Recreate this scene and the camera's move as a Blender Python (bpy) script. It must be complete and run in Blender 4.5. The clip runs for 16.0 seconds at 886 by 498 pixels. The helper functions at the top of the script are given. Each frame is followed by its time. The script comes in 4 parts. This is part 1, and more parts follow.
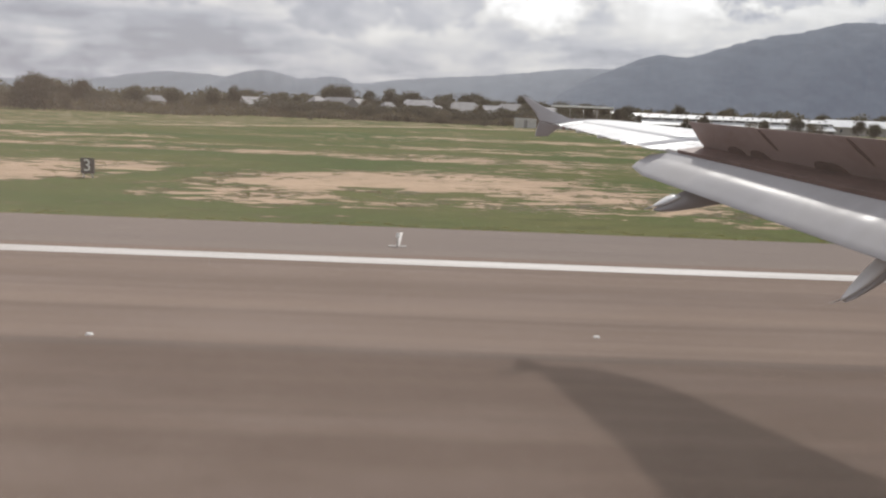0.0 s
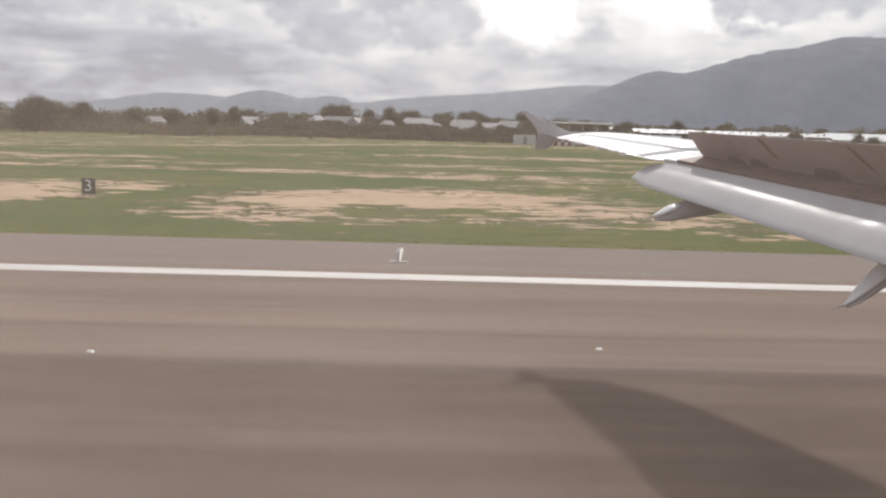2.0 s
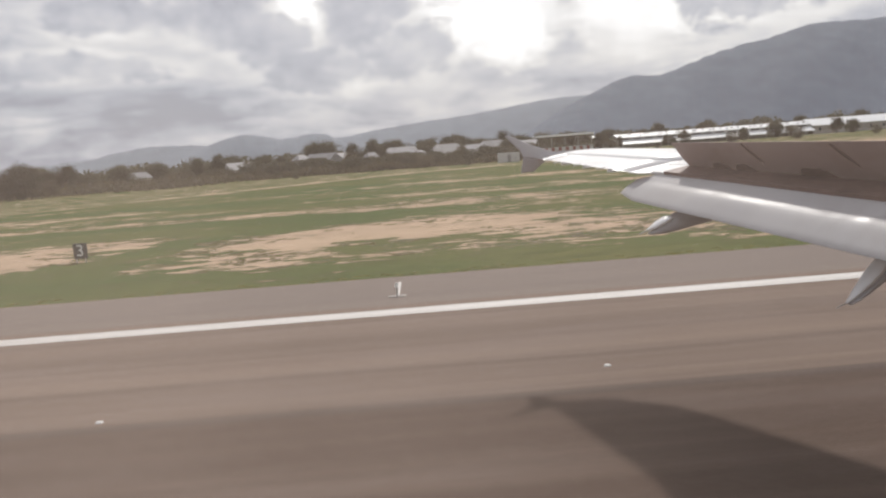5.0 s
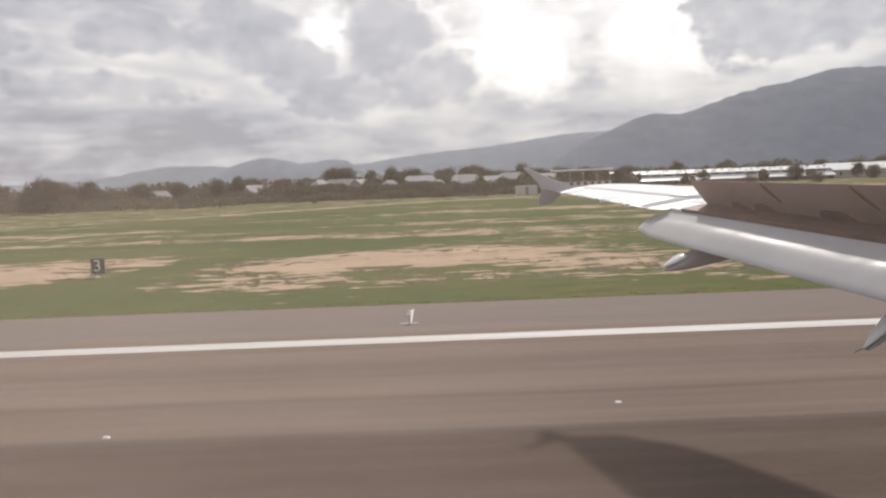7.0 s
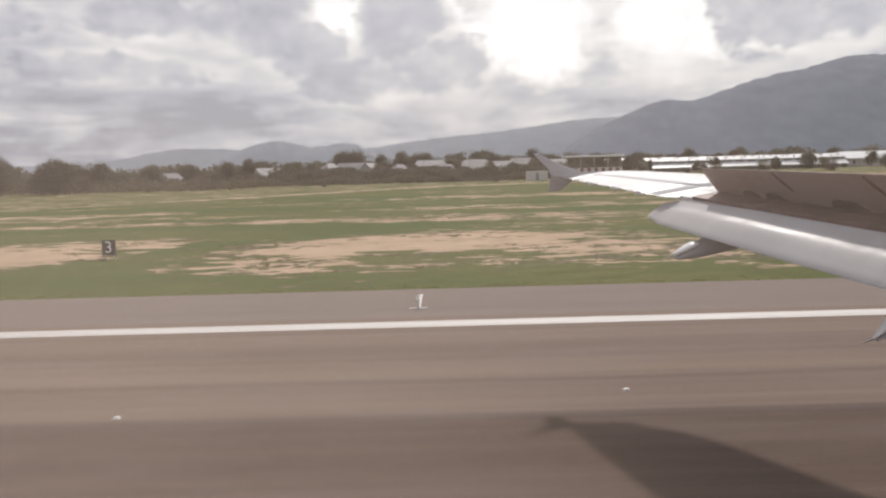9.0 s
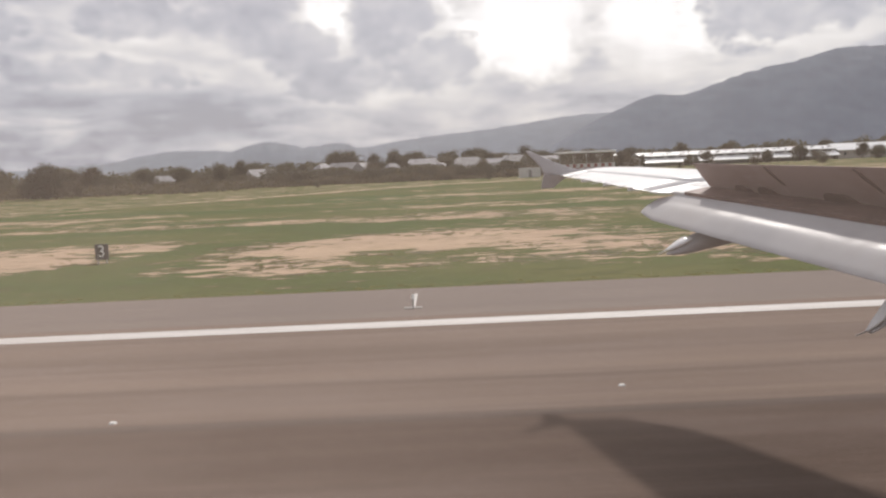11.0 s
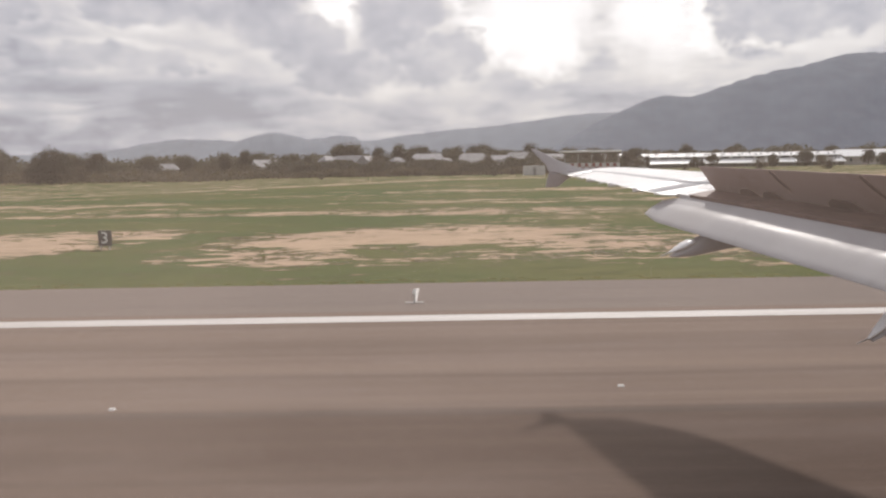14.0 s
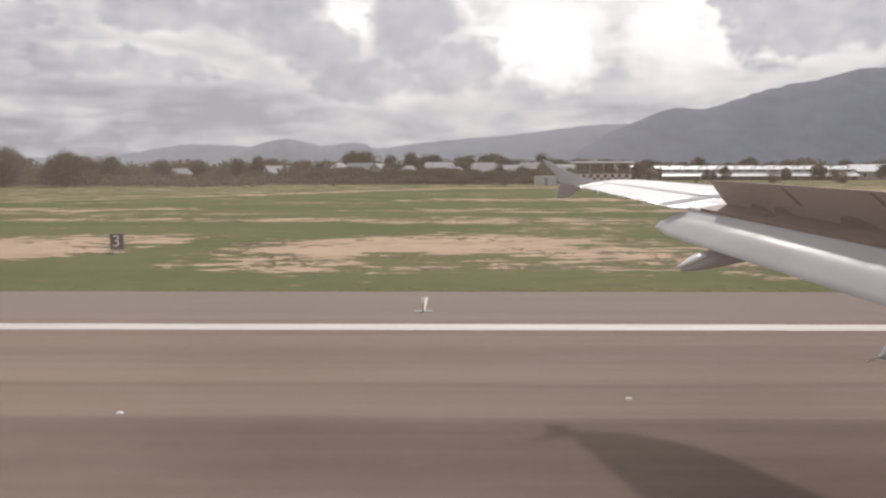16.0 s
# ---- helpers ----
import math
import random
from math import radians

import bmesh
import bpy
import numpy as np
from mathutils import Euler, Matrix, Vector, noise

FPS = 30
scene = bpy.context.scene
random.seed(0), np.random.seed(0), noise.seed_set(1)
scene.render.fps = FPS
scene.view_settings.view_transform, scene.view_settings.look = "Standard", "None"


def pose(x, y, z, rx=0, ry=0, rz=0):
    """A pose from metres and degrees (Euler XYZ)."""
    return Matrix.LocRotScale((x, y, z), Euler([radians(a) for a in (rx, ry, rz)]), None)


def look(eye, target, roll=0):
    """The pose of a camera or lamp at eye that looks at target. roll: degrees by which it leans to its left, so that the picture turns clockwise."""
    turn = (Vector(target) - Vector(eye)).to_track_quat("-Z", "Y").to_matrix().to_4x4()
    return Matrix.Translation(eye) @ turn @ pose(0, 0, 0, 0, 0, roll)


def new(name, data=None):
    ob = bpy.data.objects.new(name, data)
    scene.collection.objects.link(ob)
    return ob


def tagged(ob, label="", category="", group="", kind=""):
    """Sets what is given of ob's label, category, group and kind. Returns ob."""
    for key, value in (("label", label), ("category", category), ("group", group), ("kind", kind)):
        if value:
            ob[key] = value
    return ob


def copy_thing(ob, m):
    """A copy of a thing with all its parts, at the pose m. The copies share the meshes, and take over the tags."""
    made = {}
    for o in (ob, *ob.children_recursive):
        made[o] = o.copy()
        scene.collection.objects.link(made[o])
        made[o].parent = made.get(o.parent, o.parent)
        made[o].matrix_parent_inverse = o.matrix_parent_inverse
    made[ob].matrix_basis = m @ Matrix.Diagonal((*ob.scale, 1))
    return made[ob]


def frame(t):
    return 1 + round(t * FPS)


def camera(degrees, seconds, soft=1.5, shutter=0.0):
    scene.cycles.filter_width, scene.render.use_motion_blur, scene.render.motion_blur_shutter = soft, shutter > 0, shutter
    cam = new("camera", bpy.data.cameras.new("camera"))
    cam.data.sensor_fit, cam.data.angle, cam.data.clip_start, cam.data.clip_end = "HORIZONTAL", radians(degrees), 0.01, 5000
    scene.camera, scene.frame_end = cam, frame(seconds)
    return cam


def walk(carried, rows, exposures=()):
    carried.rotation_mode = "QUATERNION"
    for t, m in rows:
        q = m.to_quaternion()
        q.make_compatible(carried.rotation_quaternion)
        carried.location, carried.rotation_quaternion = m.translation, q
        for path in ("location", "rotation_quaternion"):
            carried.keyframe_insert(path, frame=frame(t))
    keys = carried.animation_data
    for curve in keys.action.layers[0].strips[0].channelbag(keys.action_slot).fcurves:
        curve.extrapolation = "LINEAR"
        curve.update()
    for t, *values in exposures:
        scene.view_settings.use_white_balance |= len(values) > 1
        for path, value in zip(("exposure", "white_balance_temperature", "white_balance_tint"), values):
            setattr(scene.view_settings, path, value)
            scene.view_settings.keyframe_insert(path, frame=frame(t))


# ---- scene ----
# ---- camera: held at a cabin window, aft of the wing ----
cam = camera(59.0, 16.0, soft=2.25)
PATH = [  # seconds, x, z, pitch, roll, yaw
    (0.0, 0.025, 3.919, -10.04, -2.28, -0.61),
    (0.5, 0.028, 3.828, -8.70, -1.47, -0.53),
    (1.0, 0.030, 3.809, -8.22, -2.09, -0.44),
    (1.5, 0.028, 3.794, -7.93, -1.65, -0.55),
    (2.0, 0.028, 3.847, -8.76, -1.64, -0.65),
    (2.5, 0.028, 3.874, -8.53, -0.51, -1.00),
    (3.0, 0.030, 3.892, -8.99, -0.09, -1.16),
    (3.5, 0.022, 3.883, -9.24, -3.62, -1.42),
    (4.0, 0.011, 3.846, -9.29, 3.71, -1.75),
    (4.2, 0.008, 3.880, -8.00, 6.00, -1.70),
    (6.3, -0.010, 4.040, -6.20, 0.10, -1.60),
    (6.5, -0.011, 4.041, -5.78, 0.14, -1.32),
    (7.0, 0.005, 3.981, -4.76, 2.13, -0.52),
    (7.5, -0.005, 3.991, -5.32, 2.44, -0.27),
    (8.0, 0.011, 4.003, -4.97, 1.27, 0.37),
    (8.5, 0.015, 3.988, -5.43, 1.30, 0.48),
    (9.0, 0.008, 3.991, -5.84, 1.59, 0.22),
    (11.5, 0.014, 4.007, -5.99, 2.55, -0.30),
    (12.0, 0.001, 4.006, -5.84, 1.99, -0.13),
    (12.5, -0.002, 4.010, -5.20, 2.81, -0.45),
    (13.0, 0.012, 4.000, -5.99, 1.40, -0.00),
    (13.5, 0.009, 4.009, -5.55, 2.57, -0.25),
    (14.0, 0.002, 4.013, -6.31, 0.97, 0.03),
    (14.5, 0.004, 4.013, -5.96, 1.60, 0.04),
    (15.0, 0.007, 4.004, -4.89, 1.39, 0.54),
    (15.5, 0.003, 3.996, -5.01, 0.78, 0.72),
    (16.0, 0.016, 4.029, -5.68, 0.08, 0.87),
]
walk(cam, [(t, pose(x, 0, z, 90 + p, r, w)) for t, x, z, p, r, w in PATH],
     exposures=[(0.0, 0.02, 6350, 9.5), (1.2, 0.17, 6350, 9.5), (3.0, 0.07, 6350, 9.5), (6.5, 0.05, 6450, 10.5), (9.0, 0.05, 6500, 11.5), (16.0, 0.01, 6500, 12.5)])

# ---- light: one hazy sun ahead and above, and a cloudy sky ----
SUN_AZ, SUN_EL = 9.5, 46.5
sun_way = Vector((math.sin(radians(SUN_AZ)) * math.cos(radians(SUN_EL)),
                  math.cos(radians(SUN_AZ)) * math.cos(radians(SUN_EL)), math.sin(radians(SUN_EL))))
sun = new("sun", bpy.data.lights.new("sun", "SUN"))
sun.data.energy, sun.data.angle, sun.data.color = 2.6, radians(2.6), (1.0, 0.95, 0.88)
sun.matrix_world = look(sun_way * 60, (0, 0, 0))


class Nodes:
    """Short hand for a node tree."""

    def __init__(self, tree):
        self.tree = tree

    def add(self, kind):
        return self.tree.nodes.new(kind)

    def put(self, socket, value):
        if isinstance(value, bpy.types.NodeSocket):
            self.tree.links.new(value, socket)
        elif value is not None:
            socket.default_value = value

    def math(self, op, a, b=None, c=None, clamp=False):
        n = self.add("ShaderNodeMath")
        n.operation, n.use_clamp = op, clamp
        for i, v in enumerate((a, b, c)):
            self.put(n.inputs[i], v)
        return n.outputs[0]

    def ramp(self, value, lo, hi, a=0.0, b=1.0, smooth=True):
        n = self.add("ShaderNodeMapRange")
        n.interpolation_type = "SMOOTHSTEP" if smooth else "LINEAR"
        for i, v in enumerate((value, lo, hi, a, b)):
            self.put(n.inputs[i], v)
        return n.outputs[0]

    def mix(self, fac, a, b, blend="MIX"):
        n = self.add("ShaderNodeMix")
        n.data_type, n.blend_type = "RGBA", blend
        self.put(n.inputs[0], fac)
        for s, v in ((n.inputs[6], a), (n.inputs[7], b)):
            self.put(s, (*v, 1) if isinstance(v, tuple) and len(v) == 3 else v)
        return n.outputs[2]

    def noise(self, vector, scale, detail=4.0, rough=0.55, warp=0.0):
        n = self.add("ShaderNodeTexNoise")
        self.put(n.inputs["Vector"], vector)
        self.put(n.inputs["Scale"], scale)
        self.put(n.inputs["Detail"], detail)
        self.put(n.inputs["Roughness"], rough)
        self.put(n.inputs["Distortion"], warp)
        return n.outputs[0]

    def stretch(self, vector, x, y, z):
        n = self.add("ShaderNodeMapping")
        self.put(n.inputs["Vector"], vector)
        n.inputs["Scale"].default_value = (x, y, z)
        return n.outputs[0]

    def join(self, x, y, z=0.0):
        n = self.add("ShaderNodeCombineXYZ")
        for i, v in enumerate((x, y, z)):
            self.put(n.inputs[i], v)
        return n.outputs[0]

    def split(self, vector):
        n = self.add("ShaderNodeSeparateXYZ")
        self.put(n.inputs[0], vector)
        return n.outputs


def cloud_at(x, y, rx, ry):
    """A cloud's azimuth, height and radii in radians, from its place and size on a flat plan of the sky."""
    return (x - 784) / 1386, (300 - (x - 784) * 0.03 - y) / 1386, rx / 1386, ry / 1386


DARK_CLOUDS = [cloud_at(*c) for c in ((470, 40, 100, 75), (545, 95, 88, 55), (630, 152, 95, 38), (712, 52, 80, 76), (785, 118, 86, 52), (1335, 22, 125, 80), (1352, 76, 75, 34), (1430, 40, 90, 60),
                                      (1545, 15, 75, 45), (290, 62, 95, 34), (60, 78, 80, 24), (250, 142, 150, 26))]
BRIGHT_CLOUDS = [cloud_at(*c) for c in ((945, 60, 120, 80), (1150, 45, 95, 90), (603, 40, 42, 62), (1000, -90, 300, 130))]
world = bpy.data.worlds.new("sky")
scene.world = world
world.use_nodes = True
world.node_tree.nodes.clear()
w = Nodes(world.node_tree)
way = w.add("ShaderNodeTexCoord").outputs["Generated"]
dx, dy, dz = w.split(way)
azimuth, height = w.math("ARCTAN2", dx, dy), w.math("ARCSINE", dz)
flat = w.math("MAXIMUM", w.math("ADD", dz, 0.10), 0.04)
deck = w.join(w.math("DIVIDE", dx, flat), w.math("DIVIDE", dy, flat))
plan = w.join(azimuth, w.math("MULTIPLY", height, 1.5))
puffs = w.noise(plan, 8.0, 9.0, 0.57)
billow = w.noise(plan, 19.0, 12.0, 0.66)
wisps = w.noise(deck, 0.9, 7.0, 0.60)
bands = w.noise(w.join(azimuth, w.math("MULTIPLY", height, 5.0)), 4.5, 8.0, 0.6, 0.4)
ragged = w.math("MULTIPLY_ADD", w.math("SUBTRACT", puffs, 0.5), 1.9, w.math("MULTIPLY", w.math("SUBTRACT", billow, 0.5), 2.2))


def blobs(shapes):
    """How far inside the nearest of these clouds a direction lies; their edges are ragged."""
    total = None
    for az, el, rx, ry in shapes:
        far = w.math("ADD", w.math("POWER", w.math("DIVIDE", w.math("SUBTRACT", azimuth, az), rx), 2.0),
                     w.math("POWER", w.math("DIVIDE", w.math("SUBTRACT", height, el), ry), 2.0))
        one = w.math("SUBTRACT", 1.0, w.math("SQRT", far))
        total = one if total is None else w.math("MAXIMUM", total, one)
    return w.math("SUBTRACT", total, ragged)


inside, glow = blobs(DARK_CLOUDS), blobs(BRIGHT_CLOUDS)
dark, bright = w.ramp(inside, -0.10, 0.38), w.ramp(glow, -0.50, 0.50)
rim = w.math("MULTIPLY", w.ramp(inside, -0.6, -0.1), w.math("SUBTRACT", 1.0, dark))
grey = w.math("MULTIPLY_ADD", w.math("SUBTRACT", puffs, 0.5), 0.62, w.ramp(azimuth, -0.30, 0.25, 0.53, 0.63))
grey = w.math("MULTIPLY_ADD", w.math("SUBTRACT", bands, 0.5), 1.0, grey)
low = w.math("MULTIPLY", w.ramp(height, 0.14, 0.0), w.ramp(azimuth, 0.0, -0.45))
grey = w.math("MULTIPLY_ADD", low, -0.14, grey)
grey = w.math("MULTIPLY_ADD", w.math("SUBTRACT", wisps, 0.5), 0.25, grey)
grey = w.math("MULTIPLY_ADD", w.math("SUBTRACT", billow, 0.5), 0.42, grey)
shade = w.math("MULTIPLY_ADD", w.math("ADD", w.math("SUBTRACT", billow, 0.5), w.math("SUBTRACT", puffs, 0.5)), 0.60, 0.56)
grey = w.math("ADD", grey, w.math("MULTIPLY", bright, w.math("SUBTRACT", 1.06, grey)))
grey = w.math("MULTIPLY_ADD", rim, 0.12, grey)
grey = w.math("ADD", grey, w.math("MULTIPLY", w.math("MULTIPLY", dark, 0.85), w.math("SUBTRACT", shade, grey)))
grey = w.math("MAXIMUM", grey, 0.38)
cloud = w.mix(w.ramp(grey, 0.38, 0.8), (0.91, 0.95, 1.09), (1.0, 0.99, 0.98))
cloud = w.mix(1.0, cloud, w.join(grey, grey, grey), "MULTIPLY")
sky = w.add("ShaderNodeTexSky")
sky.sky_type, sky.sun_disc, sky.dust_density = "NISHITA", False, 3.0
sky.sun_elevation, sky.sun_rotation = radians(SUN_EL), radians(SUN_AZ)
clear = w.mix(1.0, sky.outputs[0], (0.09, 0.09, 0.09), "MULTIPLY")
back = w.add("ShaderNodeBackground")
w.put(back.inputs[0], w.mix(0.90, clear, cloud))
back.inputs[1].default_value = 1.0
w.put(w.add("ShaderNodeOutputWorld").inputs[0], back.outputs[0])


# ---- materials ----
def material(name, rough=0.8, metal=0.0):
    m = bpy.data.materials.new(name)
    m.use_nodes = True
    n = Nodes(m.node_tree)
    b = m.node_tree.nodes["Principled BSDF"]
    b.inputs["Roughness"].default_value, b.inputs["Metallic"].default_value = rough, metal
    return m, n, b


def bump(n, b, value, strength, distance):
    k = n.add("ShaderNodeBump")
    n.put(k.inputs["Height"], value)
    k.inputs["Strength"].default_value, k.inputs["Distance"].default_value = strength, distance
    n.put(b.inputs["Normal"], k.outputs[0])


def worn(name, colour, dirt, scale=3.0, rough=0.6, metal=0.0, amount=0.5, stretch=(1, 1, 1), relief=0.0, each=0.0, patchy=0.0):
    """A surface of one paint with grain and stains at two scales; each: how far one piece differs from the next."""
    m, n, b = material(name, rough, metal)
    at = n.stretch(n.add("ShaderNodeTexCoord").outputs["Object"], *stretch)
    big, fine = n.noise(at, scale, 4.0, 0.6, 0.3), n.noise(at, scale * 9, 3.0, 0.6)
    fac = n.math("MULTIPLY", n.ramp(n.math("MULTIPLY_ADD", fine, 0.35, n.math("MULTIPLY", big, 0.75)), 0.42, 0.72), amount)
    c = n.mix(fac, colour, dirt)
    if each:
        v = n.ramp(n.add("ShaderNodeObjectInfo").outputs["Random"], 0, 1, 1 - each, 1 + each, False)
        c = n.mix(1.0, c, n.join(v, v, v), "MULTIPLY")
    n.put(b.inputs["Base Color"], c)
    sheen = n.math("MULTIPLY_ADD", fine, 0.2, rough - 0.1)
    n.put(b.inputs["Roughness"], n.math("MULTIPLY_ADD", n.math("SUBTRACT", big, 0.5), patchy, sheen, clamp=True))
    if relief:
        bump(n, b, fine, 0.4, relief)
    return m


def asphalt_material():
    m, n, b = material("asphalt", 0.9)
    b.inputs["Specular IOR Level"].default_value = 0.15
    at = n.add("ShaderNodeTexCoord").outputs["Object"]
    x, y, z = n.split(at)
    lanes = n.noise(n.stretch(at, 0.006, 0.55, 1), 1.0, 5.0, 0.62, 0.1)
    streaks = n.noise(n.stretch(at, 0.02, 2.6, 1), 1.0, 5.0, 0.66)
    blotch = n.noise(n.stretch(at, 0.16, 0.5, 1), 1.0, 4.0, 0.6)
    grain = n.noise(n.stretch(at, 0.6, 3.0, 1), 9.0, 3.0, 0.7)
    c = n.mix(n.ramp(lanes, 0.28, 0.72), (0.202, 0.146, 0.115), (0.142, 0.101, 0.079))
    c = n.mix(n.math("MULTIPLY", n.ramp(streaks, 0.50, 0.74), 0.50), c, (0.066, 0.046, 0.039))
    wander = n.math("MULTIPLY_ADD", n.math("SUBTRACT", n.noise(n.stretch(at, 0.05, 0.1, 1), 1.0, 3.0, 0.5), 0.5), 0.8, y)
    rubber = n.math("MULTIPLY", n.ramp(wander, 12.45, 12.15), n.ramp(n.noise(n.stretch(at, 0.008, 0.9, 1), 1.0, 4.0, 0.6), 0.25, 0.6, 0.6, 0.95))
    c = n.mix(rubber, c, (0.071, 0.043, 0.031))
    seam = n.math("MULTIPLY", n.ramp(wander, 12.62, 12.45), n.ramp(wander, 12.05, 12.3))
    c = n.mix(n.math("MULTIPLY", seam, 0.6), c, (0.055, 0.042, 0.038))
    band = n.math("MULTIPLY", n.ramp(wander, 18.2, 17.4), n.ramp(wander, 15.6, 16.6))
    c = n.mix(n.math("MULTIPLY", band, 0.14), c, (0.078, 0.056, 0.047))
    joint = n.math("MULTIPLY", n.ramp(wander, 14.75, 14.6), n.ramp(wander, 14.3, 14.5))
    c = n.mix(n.math("MULTIPLY", joint, 0.4), c, (0.070, 0.050, 0.042))
    shoulder = n.ramp(y, 20.9, 21.15)
    c = n.mix(n.math("MULTIPLY", shoulder, 0.55), c, (0.190, 0.164, 0.150))
    c = n.mix(n.math("MULTIPLY", n.ramp(blotch, 0.4, 0.75), 0.22), c, (0.24, 0.19, 0.17))
    c = n.mix(n.math("MULTIPLY", n.math("SUBTRACT", grain, 0.4), 0.30, clamp=True), c, (0.26, 0.22, 0.20))
    n.put(b.inputs["Base Color"], c)
    bump(n, b, grain, 0.25, 0.01)
    return m


def field_material():
    """Mown grass with bare sandy soil where the sheet's own map of bareness says so."""
    m, n, b = material("field", 0.95)
    b.inputs["Specular IOR Level"].default_value = 0.1
    at = n.add("ShaderNodeTexCoord").outputs["Object"]
    patch = n.add("ShaderNodeAttribute")
    patch.attribute_name = "bare"
    bare = patch.outputs["Fac"]
    broken = n.noise(n.stretch(at, 0.11, 0.15, 1), 1.0, 9.0, 0.68, 0.3)
    tufts = n.noise(n.stretch(at, 0.38, 0.95, 1), 1.0, 8.0, 0.74)
    loose = n.math("MULTIPLY_ADD", n.math("MULTIPLY", bare, n.math("SUBTRACT", 1.0, bare)), 4.0, 0.40, clamp=True)
    level = n.math("ADD", bare, n.math("MULTIPLY", n.math("SUBTRACT", broken, 0.5), n.math("MULTIPLY", loose, 3.4)))
    level = n.math("ADD", level, n.math("MULTIPLY", n.math("SUBTRACT", tufts, 0.5), n.math("MULTIPLY", loose, 5.2)))
    soil = n.ramp(level, 0.44, 0.62)
    fringe = n.math("MULTIPLY", n.ramp(level, 0.20, 0.44), n.ramp(level, 0.66, 0.50))
    hue = n.noise(n.stretch(at, 0.03, 0.05, 1), 1.0, 6.0, 0.64)
    grass = n.mix(n.ramp(hue, 0.35, 0.65), (0.058, 0.090, 0.017), (0.108, 0.113, 0.030))
    grass = n.mix(n.math("MULTIPLY", n.ramp(tufts, 0.42, 0.75), 0.8), grass, (0.042, 0.046, 0.004))
    sand = n.mix(n.noise(n.stretch(at, 0.22, 0.3, 1), 1.0, 7.0, 0.68), (0.36, 0.250, 0.165), (0.55, 0.405, 0.280))
    tread = n.noise(n.stretch(at, 0.05, 0.35, 1), 1.0, 6.0, 0.6)
    sand = n.mix(n.math("MULTIPLY", n.ramp(tread, 0.45, 0.75), 0.55), sand, (0.30, 0.215, 0.150))
    specks = n.noise(n.stretch(at, 0.5, 1.5, 1), 1.0, 6.0, 0.75)
    sand = n.mix(n.math("MULTIPLY", n.ramp(specks, 0.54, 0.63), 0.55), sand, (0.105, 0.100, 0.042))
    ground = n.mix(soil, grass, sand)
    ground = n.mix(n.math("MULTIPLY", fringe, 0.55), ground, (0.108, 0.096, 0.046))
    n.put(b.inputs["Base Color"], ground)
    bump(n, b, n.math("MULTIPLY", tufts, n.math("SUBTRACT", 1.3, soil)), 0.6, 0.12)
    return m


def leaf_material(name, a, c, through_leaf=0.45):
    """Leaves differ one by one and let part of the light through."""
    m, n, b = material(name, 0.65)
    geo = n.add("ShaderNodeNewGeometry").outputs["Random Per Island"]
    own = n.add("ShaderNodeObjectInfo").outputs["Random"]
    v = n.ramp(own, 0, 1, 0.75, 1.3, False)
    k = n.mix(1.0, n.mix(geo, a, c), n.join(v, n.math("MULTIPLY", v, 0.97), v), "MULTIPLY")
    n.put(b.inputs["Base Color"], k)
    thin, mix = n.add("ShaderNodeBsdfTranslucent"), n.add("ShaderNodeMixShader")
    n.put(thin.inputs[0], n.mix(1.0, k, (1.25, 1.25, 0.9), "MULTIPLY"))
    n.put(mix.inputs[0], through_leaf)
    n.put(mix.inputs[1], b.outputs[0])
    n.put(mix.inputs[2], thin.outputs[0])
    for node in m.node_tree.nodes:
        if node.type == "OUTPUT_MATERIAL":
            n.put(node.inputs[0], mix.outputs[0])
    return m


def hill_material(name, green, haze_tint, amount):
    """Far wooded hills; the haze in front of them is painted on as a faint emission."""
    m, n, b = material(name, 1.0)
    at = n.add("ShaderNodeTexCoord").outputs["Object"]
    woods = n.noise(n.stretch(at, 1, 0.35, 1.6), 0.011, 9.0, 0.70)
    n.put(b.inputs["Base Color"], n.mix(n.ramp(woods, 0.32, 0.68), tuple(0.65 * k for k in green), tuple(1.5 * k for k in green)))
    b.inputs["Emission Color"].default_value = (*haze_tint, 1)
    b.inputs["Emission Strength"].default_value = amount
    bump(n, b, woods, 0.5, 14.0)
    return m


ASPHALT, FIELD = asphalt_material(), field_material()
LINE = worn("line_paint", (0.60, 0.57, 0.54), (0.38, 0.34, 0.31), 1.2, 0.7, amount=0.45, stretch=(0.2, 3, 1))
WING_WHITE = worn("wing_paint", (0.80, 0.79, 0.78), (0.55, 0.53, 0.52), 0.8, 0.30, amount=0.3, stretch=(0.4, 1.5, 1))
WING_GREY = worn("flap_paint", (0.45, 0.435, 0.435), (0.34, 0.32, 0.315), 0.9, 0.49, amount=0.5, stretch=(1.2, 1.6, 1), relief=0.002, patchy=1.0)
SPOILER_BACK = worn("spoiler_underside", (0.38, 0.285, 0.262), (0.26, 0.17, 0.15), 0.5, 0.6, amount=0.7, stretch=(1, 1, 2))
# brown of spoiler seals and fittings; also stands in for the bay's shade
BAY = worn("dark_bay_infill", (0.16, 0.092, 0.078), (0.085, 0.05, 0.042), 2.5, 0.6, amount=0.8)
FENCE_GREY = worn("fence_paint", (0.44, 0.43, 0.45), (0.33, 0.32, 0.33), 2.0, 0.45, amount=0.4)
FAIRING = worn("fairing_paint", (0.34, 0.33, 0.34), (0.20, 0.19, 0.19), 1.5, 0.45, amount=0.5)
METAL = worn("bare_metal", (0.55, 0.54, 0.53), (0.3, 0.28, 0.27), 4.0, 0.4, 0.8)
RUBBER = worn("rubber", (0.02, 0.02, 0.02), (0.05, 0.045, 0.04), 3.0, 0.85)
